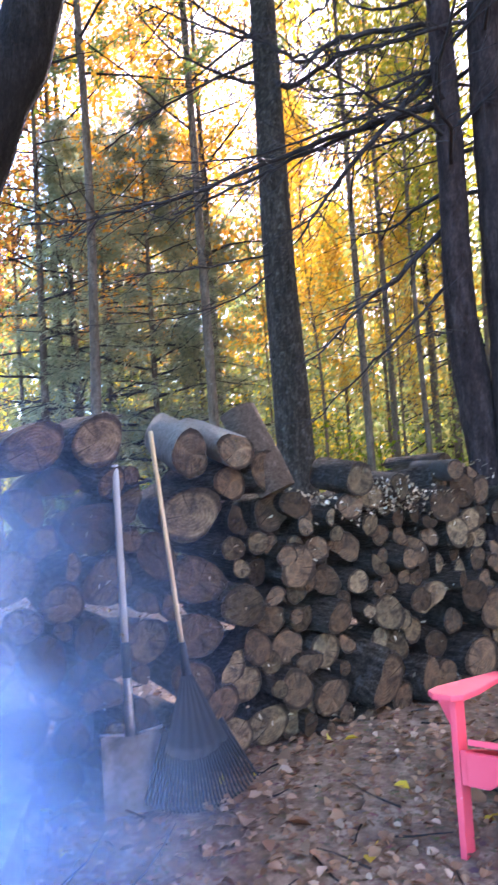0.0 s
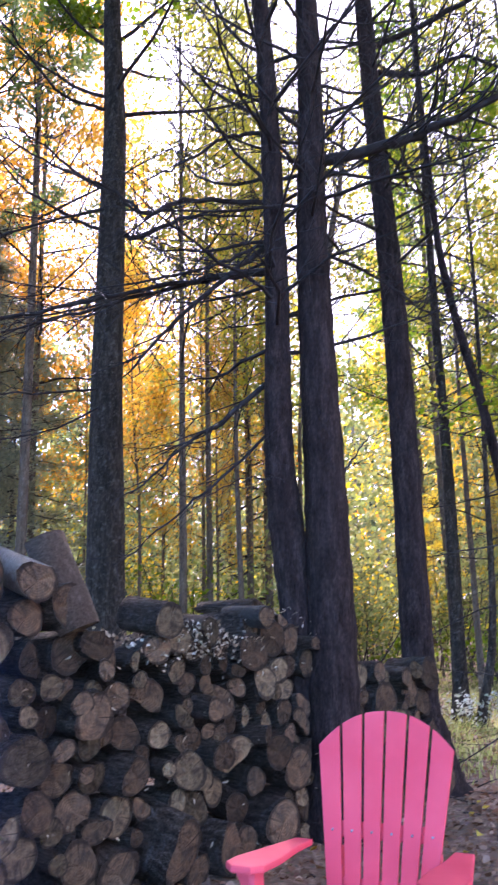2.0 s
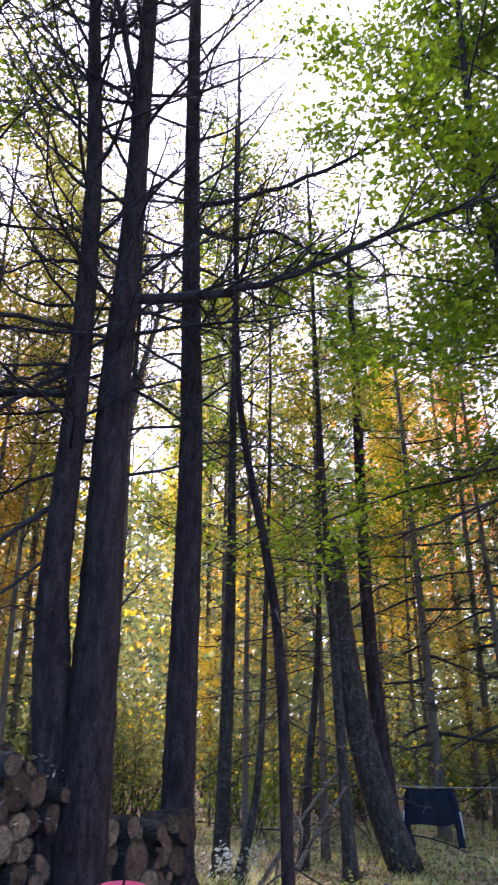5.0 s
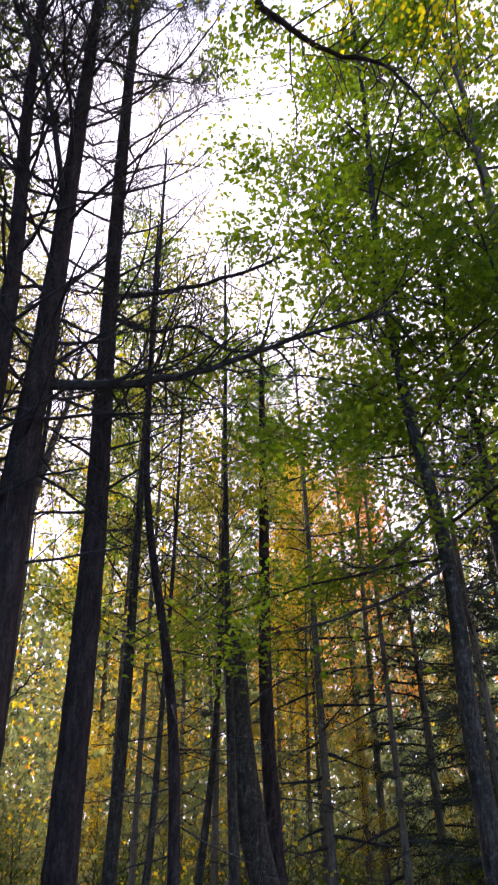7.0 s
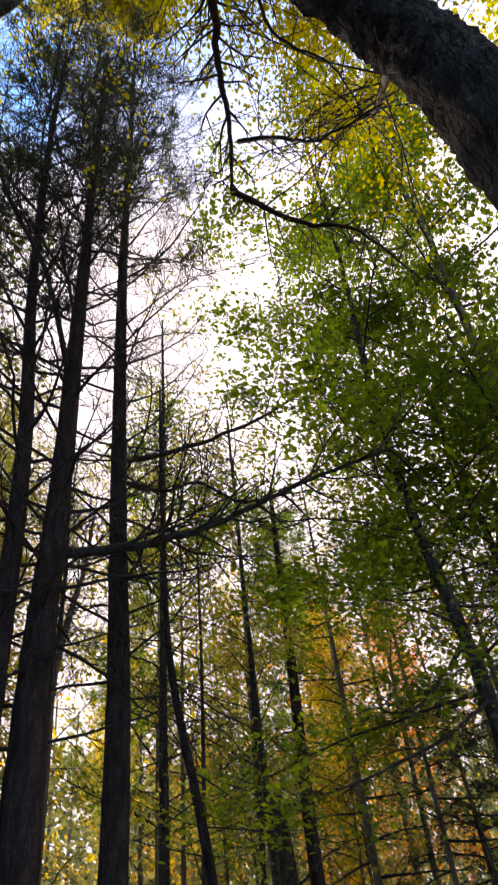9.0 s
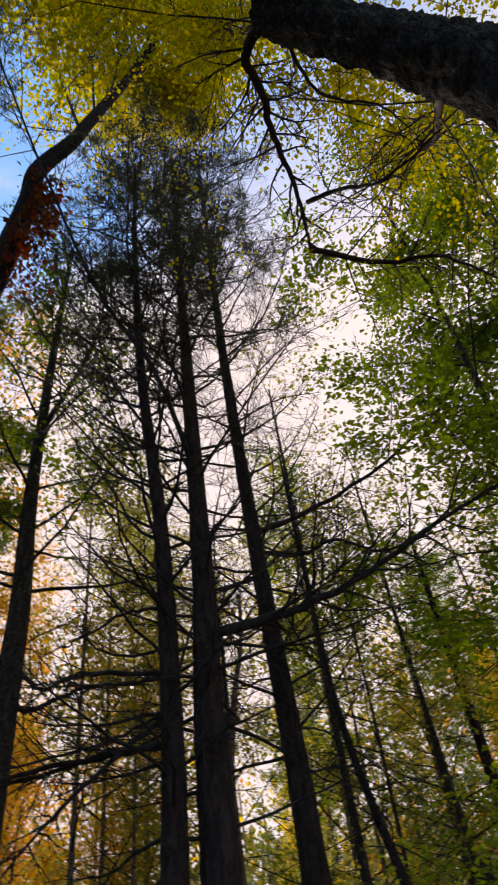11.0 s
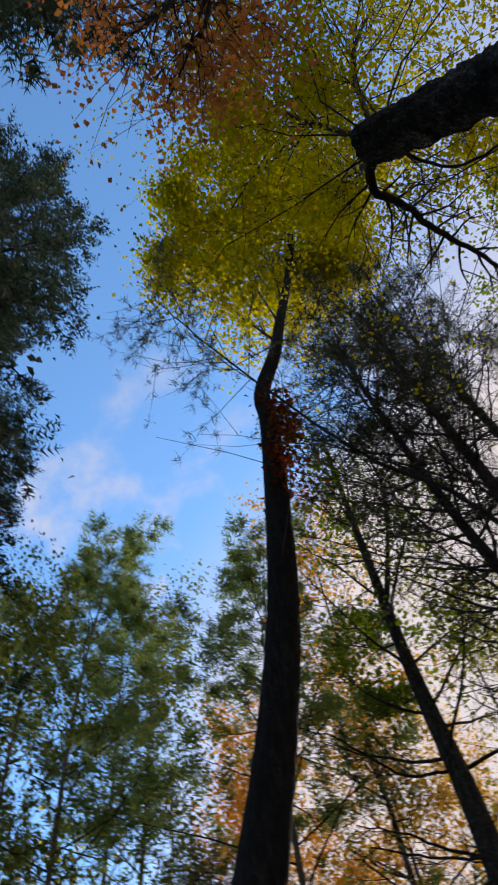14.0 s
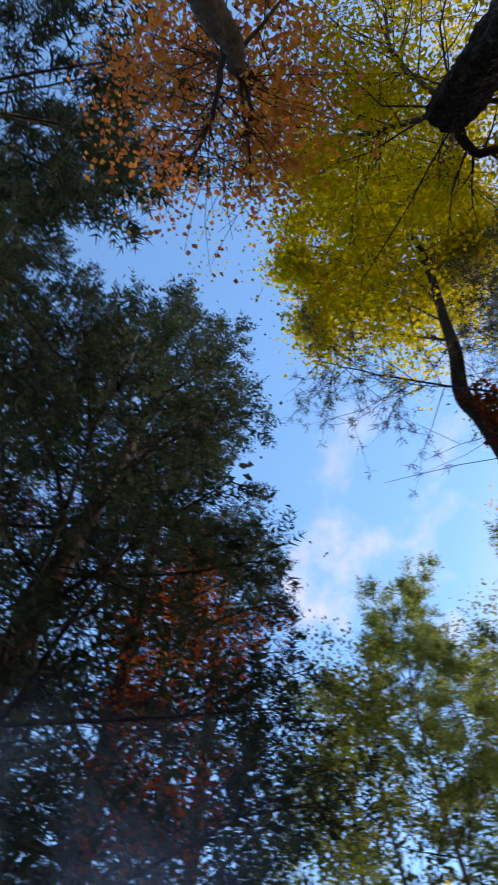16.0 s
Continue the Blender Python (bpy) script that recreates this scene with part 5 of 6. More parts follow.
UPPER_LOGS = [(1.69, 0.85, 0.072), (1.51, 0.67, 0.058), (1.75, 0.66, 0.08), (1.66, 0.42, 0.12), (1.93, 0.48, 0.095), (1.87, 0.19, 0.1), (1.57, 1.15, 0.11), (1.76, 1.14, 0.09), (1.89, 1.0, 0.075),
              (0.58, 1.12, 0.08), (0.74, 1.00, 0.064), (0.87, 0.93, 0.06), (0.46, 1.07, 0.05), (0.33, 1.10, 0.066), (1.32, 0.72, 0.065), (1.12, 0.65, 0.055), (0.9, 1.12, 0.085), (1.43, 0.9, 0.09), (1.27, 0.88, 0.062), (0.26, 0.38, 0.075)]


def top_of_pile(s):
    """The uneven upper edge of the stack."""
    if s < 0.14:
        return 1.36 + 0.1 * math.sin(7 * s + 1)
    return (1.18 if s < 1.35 else 1.27) + 0.04 * math.sin(9 * s) - (0.18 * (s - 1.75) / 0.3 if s > 1.75 else 0)


def fill(lo, hi, top, known, seed, least=0.036, most=0.105, group_depth=0.075):
    """Known logs, then smaller ones in the gaps between them, largest gap first."""
    rng = np.random.default_rng(seed)
    put = [(x, z, r * 1.0) for x, z, r in known]
    xs = rng.uniform(lo, hi, 5200)
    zs = rng.uniform(0.0, 1.5, 5200)
    tops = np.array([top(x) for x in xs])
    room = np.minimum(np.minimum(zs + 0.02, tops - zs + 0.03), most * rng.uniform(0.45, 1.0, len(xs)))
    for x, z, r in put:
        room = np.minimum(room, np.hypot(xs - x, zs - z) - r)
    while True:
        i = int(np.argmax(room))
        r = room[i]
        if r < least:
            break
        put.append((xs[i], zs[i], r + 0.005))
        room = np.minimum(room, np.hypot(xs - xs[i], zs - zs[i]) - r)
    for x, z, r in put:
        g = ground_height(*(PILE + ALONG * x))
        put_log(x, z + g, r, rng, 0.11 if r > 0.11 and z < 0.3 else rng.uniform(-group_depth, group_depth) * 0.95, rng.normal() * 8 - 6, rng.normal() * 5, rng.uniform(0.4, 0.5))
    return put


fill(-1.75, 0.2, top_of_pile, LEFT_LOGS, 22)
fill(0.2, 1.9, top_of_pile, RIGHT_LOGS + UPPER_LOGS, 23)
fill(2.32, 3.45, lambda s: 0.95 + 0.06 * math.sin(8 * s), [(2.45, 0.92, 0.09), (2.7, 0.75, 0.13), (3.0, 0.85, 0.12), (3.25, 0.78, 0.1)], 24, 0.04, 0.12)
rng_l = np.random.default_rng(25)
# loose logs on top of the stack
put_log(-0.44, 1.43, 0.1, rng_l, 0.14, -14, 13, 0.5, False, BIRCH, 0, "birch log with pale bark lying on the stack")
put_log(-0.17, 1.44, 0.092, rng_l, 0.10, -10, 14, 0.55, False, BIRCH, 1, "birch log with pale bark lying on the stack")
put_log(-1.1, 1.48, 0.12, rng_l, 0.05, 0, 0, 0.45, None, None, 2, "thick log lying on top of the stack")
put_log(-1.45, 1.40, 0.1, rng_l, 0.05, 6, 0, 0.45, None, None, 4, "thick log lying on top of the stack")
put_log(0.12, 1.24, 0.086, rng_l, 0.02, 38, 66, 0.46, True, CHUNK, 3, "rough split chunk of wood standing up on the stack")
put_log(0.6, 1.27, 0.088, rng_l, 0.1, -14, 6, 0.44, True, None, 5, "rough grey-barked log lying across the stack")
put_log(0.9, 1.21, 0.075, rng_l, 0.08, -15, 4, 0.4, True, CHUNK, 8, "split piece of firewood on the stack")
put_log(1.36, 1.29, 0.06, rng_l, 0.1, -16, 2, 0.42, False, GREY, 7, "smooth grey log lying along the stack")
put_log(1.52, 1.335, 0.065, rng_l, -0.1, -8, 0, 0.55, False, None, 6, "split dark slab lying along the stack")


def bark_litter():
    """Loose bark, chips and leaves caught on the stack, pale where the bark has peeled; flakes on the front stand for
    sunlit edges.
    """
    rng = np.random.default_rng(27)
    g = Geo()
    s = np.concatenate([rng.normal(0.86, 0.13, 520), rng.uniform(0.2, 1.85, 260)])
    z = np.array([top_of_pile(x) for x in s]) + np.where(np.arange(len(s)) < 520, rng.uniform(-0.12, 0.05, len(s)), 0.02)
    out = rng.uniform(-0.25, 0.12, len(s))
    at = np.array([(*(PILE + ALONG * x + OUT * o), h) for x, o, h in zip(s, out, z)])
    leaves(g, at, 0.026, rng, 0.3, 0.6, 0.012)
    tagged(part("bark_litter", g, BARK_CHIPS), "loose bark chips and dry leaves on the stacked firewood", "bark chips", kind="stuff")
    # pale flakes over the front, put there as highlights of sunlit bark edges
    g = Geo()
    s, z = rng.uniform(-1.2, 1.9, 130), rng.uniform(0.05, 1.2, 130)
    at = np.array([(*(PILE + ALONG * x + OUT * rng.uniform(0.0, 0.1)), h) for x, h in zip(s, z)])
    leaves(g, at, 0.03, rng, 0.25, 0.35, 0.01)
    tagged(part("bark_litter", g, BARK_CHIPS), "pale peeling-bark flakes as sunlit edge glints between the logs", "bark chips", kind="stuff")


bark_litter()


# ---- the red chair ----
def board(size, centre, bevel=0.006, tilt=0.0, taper=None):
    """A board with eased edges: size x, y, z; tilt about x in degrees."""
    bm = bmesh.new()
    bmesh.ops.create_cube(bm, size=1)
    bmesh.ops.scale(bm, vec=size, verts=bm.verts)
    bmesh.ops.bevel(bm, geom=bm.edges[:], offset=bevel, segments=2, affect="EDGES", profile=0.6)
    bmesh.ops.transform(bm, matrix=pose(*centre, tilt, 0, 0), verts=bm.verts)
    return bm


def outline_board(outline, thick, matrix, bevel=0.005):
    """A board cut to an outline in its own x-y plane."""
    bm = bmesh.new()
    vs = [bm.verts.new((x, y, -thick / 2)) for x, y in outline]
    f = bm.faces.new(vs)
    r = bmesh.ops.extrude_face_region(bm, geom=[f])
    bmesh.ops.translate(bm, vec=(0, 0, thick), verts=[v for v in r["geom"] if isinstance(v, bmesh.types.BMVert)])
    bmesh.ops.recalc_face_normals(bm, faces=bm.faces[:])
    edges = [e for e in bm.edges if len(e.link_faces) == 2 and abs(e.link_faces[0].normal.z - e.link_faces[1].normal.z) > 0.5]
    bmesh.ops.bevel(bm, geom=edges, offset=bevel, segments=2, affect="EDGES", profile=0.6)
    bmesh.ops.transform(bm, matrix=matrix, verts=bm.verts)
    return bm


def garden_chair(m, mat, label):
    """A slatted garden chair with a fan back and wide arms; it faces -y."""
    chair = new("garden_chair")
    # fan back: seven slats, narrow at the seat, wide above, with a round top
    lean = 24
    back = pose(0, 0.20, 0.27, 90 - lean, 0, 0) @ pose(0, 0, 0, 0, 0, 0)
    n, height = 6, 0.8
    for i in range(n):
        c = i - (n - 1) / 2
        x0, x1 = c * 0.066, c * 0.098
        w0, w1 = 0.028, 0.0425
        top = lambda x: height - 1.3 * x * x - 1.9 * abs(x) ** 3
        pts = [(x0 - w0, 0), (x0 + w0, 0), (x1 + w1, top(x1 + w1))]
        for u in (0.66, 0.33, 0.0, -0.33, -0.66):
            pts.append((x1 + u * w1, top(x1 + u * w1)))
        pts.append((x1 - w1, top(x1 - w1)))
        part("back_slat", outline_board(pts, 0.02, back, 0.004), mat, chair)
    for i in range(n):
        for h in (0.12, 0.32):
            c = (i - (n - 1) / 2) * (0.066 + 0.032 * h / 0.72)
            g = Geo()
            g.add(*tube([(c, h, 0.009), (c, h, 0.0125)], 0.005, 8))
            part("screw", g, STEEL, chair).matrix_basis = back
    for h, w in ((0.12, 0.36), (0.32, 0.42)):
        part("back_rail", board((w, 0.025, 0.06), (0, 0.20 + 0.026 + h * math.sin(radians(lean)), 0.27 + h * math.cos(radians(lean))), 0.005, -lean), mat, chair)
    # seat slats, sloping down to the back
    for i in range(5):
        y = -0.27 + i * 0.094
        part("seat_slat", board((0.50, 0.086, 0.021), (0, y, 0.415 - i * 0.034), 0.005, -20), mat, chair)
    part("front_apron", outline_board([(-0.25, 0.0), (-0.25, 0.12), (0.25, 0.12), (0.25, 0.0), (0.17, 0.0), (0.12, 0.035), (-0.12, 0.035), (-0.17, 0.0)], 0.022,
                                      pose(0, -0.325, 0.28, 90, 0, 0), 0.004), mat, chair)
    for sx in (-1, 1):
        side = [(-0.33, 0.28), (-0.33, 0.405), (-0.1, 0.335), (0.5, 0.11), (0.62, 0.0), (0.5, 0.0), (0.2, 0.12)]
        part("side_rail", outline_board(side, 0.024, Matrix.Translation((sx * 0.262, 0, 0)) @ pose(0, 0, 0, 90, 0, 90), 0.004), mat, chair)
        part("leg", board((0.026, 0.085, 0.575), (sx * 0.29, -0.285, 0.2875), 0.005), mat, chair)
        part("back_post", board((0.026, 0.06, 0.46), (sx * 0.2, 0.41, 0.25), 0.005, -4), mat, chair)
        arm = [(-0.03, 0.30), (0.045, 0.30), (0.075, 0.0), (0.095, -0.2), (0.085, -0.30), (0.04, -0.36), (-0.03, -0.36), (-0.06, -0.31), (-0.06, -0.15), (-0.035, 0.1)]
        if sx < 0:
            arm = [(-x, y) for x, y in arm][::-1]
        part("armrest", outline_board(arm, 0.024, pose(sx * 0.31, 0, 0.552, -6.5), 0.008), mat, chair)
        part("arm_bracket", outline_board([(0, 0), (0.06, 0.12), (0, 0.12)], 0.024, pose(sx * 0.304, -0.285, 0.452, 90, 0, 0 if sx > 0 else 180), 0.003), mat, chair)
    chair.matrix_basis = m
    return tagged(chair, label, "chair")


garden_chair(pose(1.046, 2.655, ground_height(1.046, 2.655) - 0.005, 0, 0, -37.1) @ Matrix.Diagonal((0.94, 0.94, 0.94, 1)), CHAIR_RED, "red painted slatted garden chair with a fan back")


# ---- tools leaning on the woodpile ----
def rod(geo, a, b, r0, r1=None, k=12, n=2):
    p = np.linspace(a, b, n)
    geo.add(*tube(p, np.linspace(r0, r1 or r0, n), k))


def leaf_rake():
    """Plastic fan rake, tines down; built with the handle along z, then leant on the pile."""
    rake = new("leaf_rake")
    g = Geo()
    rod(g, (0, 0, 0.60), (0, 0, 1.52), 0.0125, 0.0125, 12, 6)
    part("handle", g, HANDLE_WOOD, rake, "pale wooden handle")
    g = Geo()
    rod(g, (0, 0, 0.50), (0, 0, 0.63), 0.024, 0.017)
    part("ferrule", g, BLACK_PLASTIC, rake)
    # solid upper fan, slightly dished, with a curved lower rim
    g = Geo()
    n, m = 22, 8
    v = []
    for side in (0.004, -0.004):
        for j in range(m):
            u = j / (m - 1)
            for i in range(n):
                a = (i / (n - 1) - 0.5) * 2 * 0.47
                r = 0.04 + u * (0.34 + 0.015 * math.cos(a * 3))
                v.append((r * math.sin(a) * 0.9, side + 0.03 * u * u + 0.015 * math.sin(a * 40) * 0.15, 0.56 - r * math.cos(a)))
    f = []
    for s in (0, 1):
        o = s * n * m
        for j in range(m - 1):
            for i in range(n - 1):
                q = [o + j * n + i, o + j * n + i + 1, o + (j + 1) * n + i + 1, o + (j + 1) * n + i]
                f += [(q[0], q[1], q[2]), (q[0], q[2], q[3])]
    o = n * m
    for i in range(n - 1):
        a, b = (m - 1) * n + i, (m - 1) * n + i + 1
        f += [(a, b, b + o), (a, b + o, a + o)]
    g.add(v, f)
    part("fan", g, BLACK_PLASTIC, rake)
    g = Geo()
    rim = [(0.385 * math.sin(a) * 0.9, 0.032, 0.56 - 0.39 * math.cos(a)) for a in np.linspace(-0.47, 0.47, 20)]
    g.add(*tube(rim, 0.005, 6))
    part("fan_rim", g, BLACK_PLASTIC, rake)
    for i in range(31):
        a = (i / 30 - 0.5) * 2 * 0.52
        pts = [(r * math.sin(a) * 0.95, 0.03 + 0.5 * max(0, r - 0.52) ** 1.5 + (0.06 if r > 0.585 else 0) * 0, 0.56 - r * math.cos(a)) for r in (0.3, 0.42, 0.52, 0.57)]
        pts.append((pts[-1][0] * 1.01, pts[-1][1] - 0.035, pts[-1][2] - 0.012))
        g = Geo()
        g.add(*tube(spline(pts, 9), np.linspace(0.0075, 0.0055, 9), 4))
        part("tine", g, BLACK_PLASTIC, rake)
    rake.matrix_basis = Matrix.Translation((-0.26, 2.97, 0.03)) @ pose(0, 0, 0, -7.5, -4.0, 18) @ Matrix.Diagonal((0.84, 1, 1, 1))
    return tagged(rake, "black plastic leaf rake leaning on the woodpile", "rake")


def square_shovel():
    """Flat transfer shovel with a long grey handle, blade down."""
    shovel = new("shovel")
    g = Geo()
    rod(g, (0, 0.02, 0.62), (0, 0.05, 1.40), 0.016, 0.015, 12, 5)
    part("handle", g, HANDLE_GREY, shovel, "weathered grey wooden handle")
    g = Geo()
    rod(g, (0, 0.018, 0.52), (0, 0.022, 0.66), 0.0195, 0.019)
    part("sleeve", g, BLACK_PLASTIC, shovel, "dark rubber sleeve")
    g = Geo()
    rod(g, (0, 0.0, 0.27), (0, 0.019, 0.54), 0.021, 0.018, 12, 4)
    part("socket", g, STEEL, shovel)
    g = Geo()
    n, m = 15, 9
    v, f = [], []
    for side in (0.0, 0.003):
        for j in range(m):
            u = j / (m - 1)
            for i in range(n):
                x = (i / (n - 1) - 0.5) * 0.26 * (1 - 0.08 * u)
                e = abs(i / (n - 1) - 0.5) * 2
                y = -0.045 * max(0, e - 0.75) / 0.25 * (1 - 0.5 * u) - 0.012 * math.cos(math.pi * 0.5 * e) - 0.02 * (1 - u) ** 4 + side
                v.append((x, y, 0.30 - 0.30 * u + 0.018 * e * e * (1 - u)))
    for s in (0, 1):
        o = s * n * m
        for j in range(m - 1):
            for i in range(n - 1):
                q = [o + j * n + i, o + j * n + i + 1, o + (j + 1) * n + i + 1, o + (j + 1) * n + i]
                f += [(q[0], q[1], q[2]), (q[0], q[2], q[3])]
    g.add(v, f)
    part("blade", g, STEEL, shovel)
    for sx in (-1, 1):
        g = Geo()
        rod(g, (sx * 0.03, -0.015, 0.302), (sx * 0.128, -0.02, 0.318), 0.008, 0.007)
        part("step", g, STEEL, shovel)
    shovel.matrix_basis = Matrix.Translation((-0.545, 2.97, 0.01)) @ pose(0, 0, 0, -5.0, 1.2, 22)
    return tagged(shovel, "square steel shovel with a grey handle leaning on the woodpile", "shovel")


leaf_rake()
square_shovel()


# ---- fire pit at the edge of the clearing ----
def fire_pit():
    pit = new("fire_pit")
    for i in range(4):
        a = i * 90
        part("side_plate", outline_board([(-0.42, 0.0), (-0.42, 0.28), (0.42, 0.28), (0.42, 0.0)], 0.006, pose(0, 0, 0, 0, 0, a) @ pose(0, -0.42, 0.0, 90, 0, 0), 0.002), STEEL, pit)
        part("rim", board((0.9, 0.06, 0.008), (0, 0, 0), 0.002), STEEL, pit).matrix_basis = pose(0, 0, 0, 0, 0, a) @ pose(0, -0.42, 0.288)
    rng = np.random.default_rng(61)
    for i in range(5):
        g = Geo()
        a = i * 1.26
        g.add(*tube([(0.26 * math.cos(a), 0.26 * math.sin(a), 0.07), (0.02 * math.cos(a), 0.02 * math.sin(a), 0.2)], [0.05, 0.045], 10, 0.1, rng))
        part("burnt_log", g, PINE_BARK, pit)
    g = Geo()
    p = np.array([(r * math.cos(a), r * math.sin(a), 0.1 - 0.12 * r + rng.normal() * 0.008) for r in (0.001, 0.12, 0.25, 0.39) for a in np.arange(16) * math.pi / 8])
    f = [t for j in range(3) for i in range(16) for t in ((j * 16 + i, (j + 1) * 16 + i, (j + 1) * 16 + (i + 1) % 16), (j * 16 + i, (j + 1) * 16 + (i + 1) % 16, j * 16 + (i + 1) % 16))]
    g.add(p, f)
    part("ash_bed", g, SNAG_BARK, pit)
    pit.matrix_basis = pose(-1.18, 1.98, ground_height(-1.18, 1.98), 0, 0, 8)
    return tagged(pit, "square steel fire pit with burnt logs and ash", "fire pit")


fire_pit()


# ---- things at the edge of the wood ----
def cloth_material():
    m = Mat("navy_cloth")
    w = m.noise(m.coords(), 5, 4)
    t = m.noise(m.coords((1, 1, 1)), 300, 2)
    m.bump(t, 0.2, 0.002)
    return m.done(m.ramp(w, (0.35, (0.004, 0.006, 0.011)), (0.7, (0.009, 0.012, 0.022))), 0.85, 0.2)


NAVY = cloth_material()
WHITE_TRIM = paint_material("white_trim", (0.6, 0.6, 0.62), (0.75, 0.75, 0.77), 0.8)


def hung_jacket():
    """A long-sleeved jacket folded over a line, its sleeves hanging down."""
    jacket = new("jacket")
    rng = np.random.default_rng(71)
    n, m = 24, 16
    v, f = [], []
    for side in (-1, 1):
        for j in range(m):
            u = j / (m - 1)
            for i in range(n):
                s = i / (n - 1) - 0.5
                v.append((s * 0.6 + 0.01 * math.sin(9 * u + 3 * s), side * (0.008 + 0.02 * math.sqrt(u) + 0.008 * math.sin(17 * s + 2 * side) * u), -0.43 * u * (1 + 0.02 * math.sin(8 * s)) - 0.015 * math.cos(3.1 * s)))
    for k in (0, 1):
        o = k * n * m
        for j in range(m - 1):
            for i in range(n - 1):
                q = [o + j * n + i, o + j * n + i + 1, o + (j + 1) * n + i + 1, o + (j + 1) * n + i]
                f += [(q[0], q[1], q[2]), (q[0], q[2], q[3])]
    for i in range(n - 1):
        f += [(i, i + 1, i + 1 + n * m), (i, i + 1 + n * m, i + n * m)]
    g = Geo()
    g.add(v, f)
    part("body", g, NAVY, jacket)
    for sx in (-1, 1):
        path = spline([(sx * 0.27, 0.02, -0.05), (sx * 0.305, 0.03, -0.25), (sx * 0.33, 0.03, -0.45), (sx * 0.31 + 0.03, 0.02, -0.70)], 14)
        g = Geo()
        g.add(*tube(path, np.linspace(0.06, 0.045, 14), 12, 0.1, rng))
        sleeve = part("sleeve", g, NAVY, jacket)
        g = Geo()
        g.add(*tube(path[5:12] + np.array([sx * 0.045, -0.035, 0.0]), 0.006, 6))
        part("sleeve_stripe", g, WHITE_TRIM, sleeve, "thin white stripe")
    jacket.matrix_basis = pose(7.69, 8.02, 0.99, 0, 0, -44)
    return tagged(jacket, "navy long-sleeved jacket hanging folded over a line", "jacket")


def clothes_line():
    g = Geo()
    a, b = np.array([6.6, 8.9, 1.05]), np.array([9.6, 6.2, 1.05])
    p = np.array([a + (b - a) * u + np.array([0, 0, -0.055 * math.sin(math.pi * u)]) for u in np.linspace(0, 1, 24)])
    g.add(*tube(p, 0.004, 6))
    return tagged(part("clothes_line", g, HANDLE_GREY), "thin cord strung between two trees", "clothes line")


def camp_chair():
    """Folding camp chair of dark fabric, seen past its back corner."""
    chair = new("camp_chair")
    for sx in (-1, 1):
        g = Geo()
        g.add(*tube([(sx * 0.27, 0.16, 0.0), (sx * 0.27, 0.2, 0.42), (sx * 0.28, 0.27, 0.86)], 0.011, 10))
        part("back_post", g, BLACK_PLASTIC, chair)
        g = Geo()
        g.add(*tube([(sx * 0.27, -0.24, 0.0), (sx * 0.26, -0.22, 0.6)], 0.011, 10))
        part("leg", g, BLACK_PLASTIC, chair)
        g = Geo()
        g.add(*tube([(sx * 0.27, 0.22, 0.6), (sx * 0.27, -0.0, 0.595), (sx * 0.265, -0.26, 0.6)], [0.02, 0.026, 0.022], 10))
        part("armrest", g, NAVY, chair)
        g = Geo()
        g.add(*tube([(sx * 0.27, -0.24, 0.03), (-sx * 0.27, 0.16, 0.4)], 0.008, 8))
        part("brace", g, BLACK_PLASTIC, chair)
    n, m = 16, 12
    for name, fn in (("back_sling", lambda s, u: (s * 0.54, 0.19 + 0.08 * u + 0.05 * (1 - 4 * s * s), 0.36 + (0.5 - 0.17 * (1 - 4 * s * s)) * u)),
                     ("seat_sling", lambda s, u: (s * 0.52, 0.2 - 0.43 * u, 0.37 + 0.05 * u - 0.06 * (1 - 4 * s * s)))):
        v = []
        for side in (0, 0.004):
            for j in range(m):
                for i in range(n):
                    x, y, z = fn(i / (n - 1) - 0.5, j / (m - 1))
                    v.append((x, y + side, z + side))
        f = []
        for k in (0, 1):
            o = k * n * m
            for j in range(m - 1):
                for i in range(n - 1):
                    q = [o + j * n + i, o + j * n + i + 1, o + (j + 1) * n + i + 1, o + (j + 1) * n + i]
                    f += [(q[0], q[1], q[2]), (q[0], q[2], q[3])]
        g = Geo()
        g.add(v, f)
        part(name, g, NAVY, chair)
    chair.matrix_basis = pose(3.58, 3.77, ground_height(3.58, 3.77), 0, 0, 138) @ Matrix.Diagonal((0.93, 0.93, 0.8, 1))
    return tagged(chair, "black folding camp chair with a fabric back", "chair")


def storage_bin():
    """Dark green tub with a domed lid."""
    tub = new("storage_bin")
    part("tub", board((0.46, 0.36, 0.44), (0, 0, 0.22), 0.03), GREEN_PLASTIC, tub)
    out = [(-0.19, 0.0), (0.19, 0.0)] + [(0.19 * math.cos(a), 0.02 + 0.10 * math.sin(a)) for a in np.linspace(0, math.pi, 15)]
    part("lid", outline_board(out, 0.49, pose(0, 0, 0.44, 90, 0, 90), 0.008), GREEN_PLASTIC, tub)
    for sx in (-1, 1):
        g = Geo()
        g.add(*tube([(sx * 0.252, 0.192 * math.cos(a), 0.462 + 0.102 * math.sin(a)) for a in np.linspace(0, math.pi, 15)], 0.01, 8))
        part("lid_rim", g, BLACK_PLASTIC, tub)
    tub.matrix_basis = pose(2.91, 3.27, ground_height(2.91, 3.27), 0, 0, 28)
    return tagged(tub, "dark green plastic bin with a domed lid", "bin")


hung_jacket()
clothes_line()
storage_bin()
camp_chair()


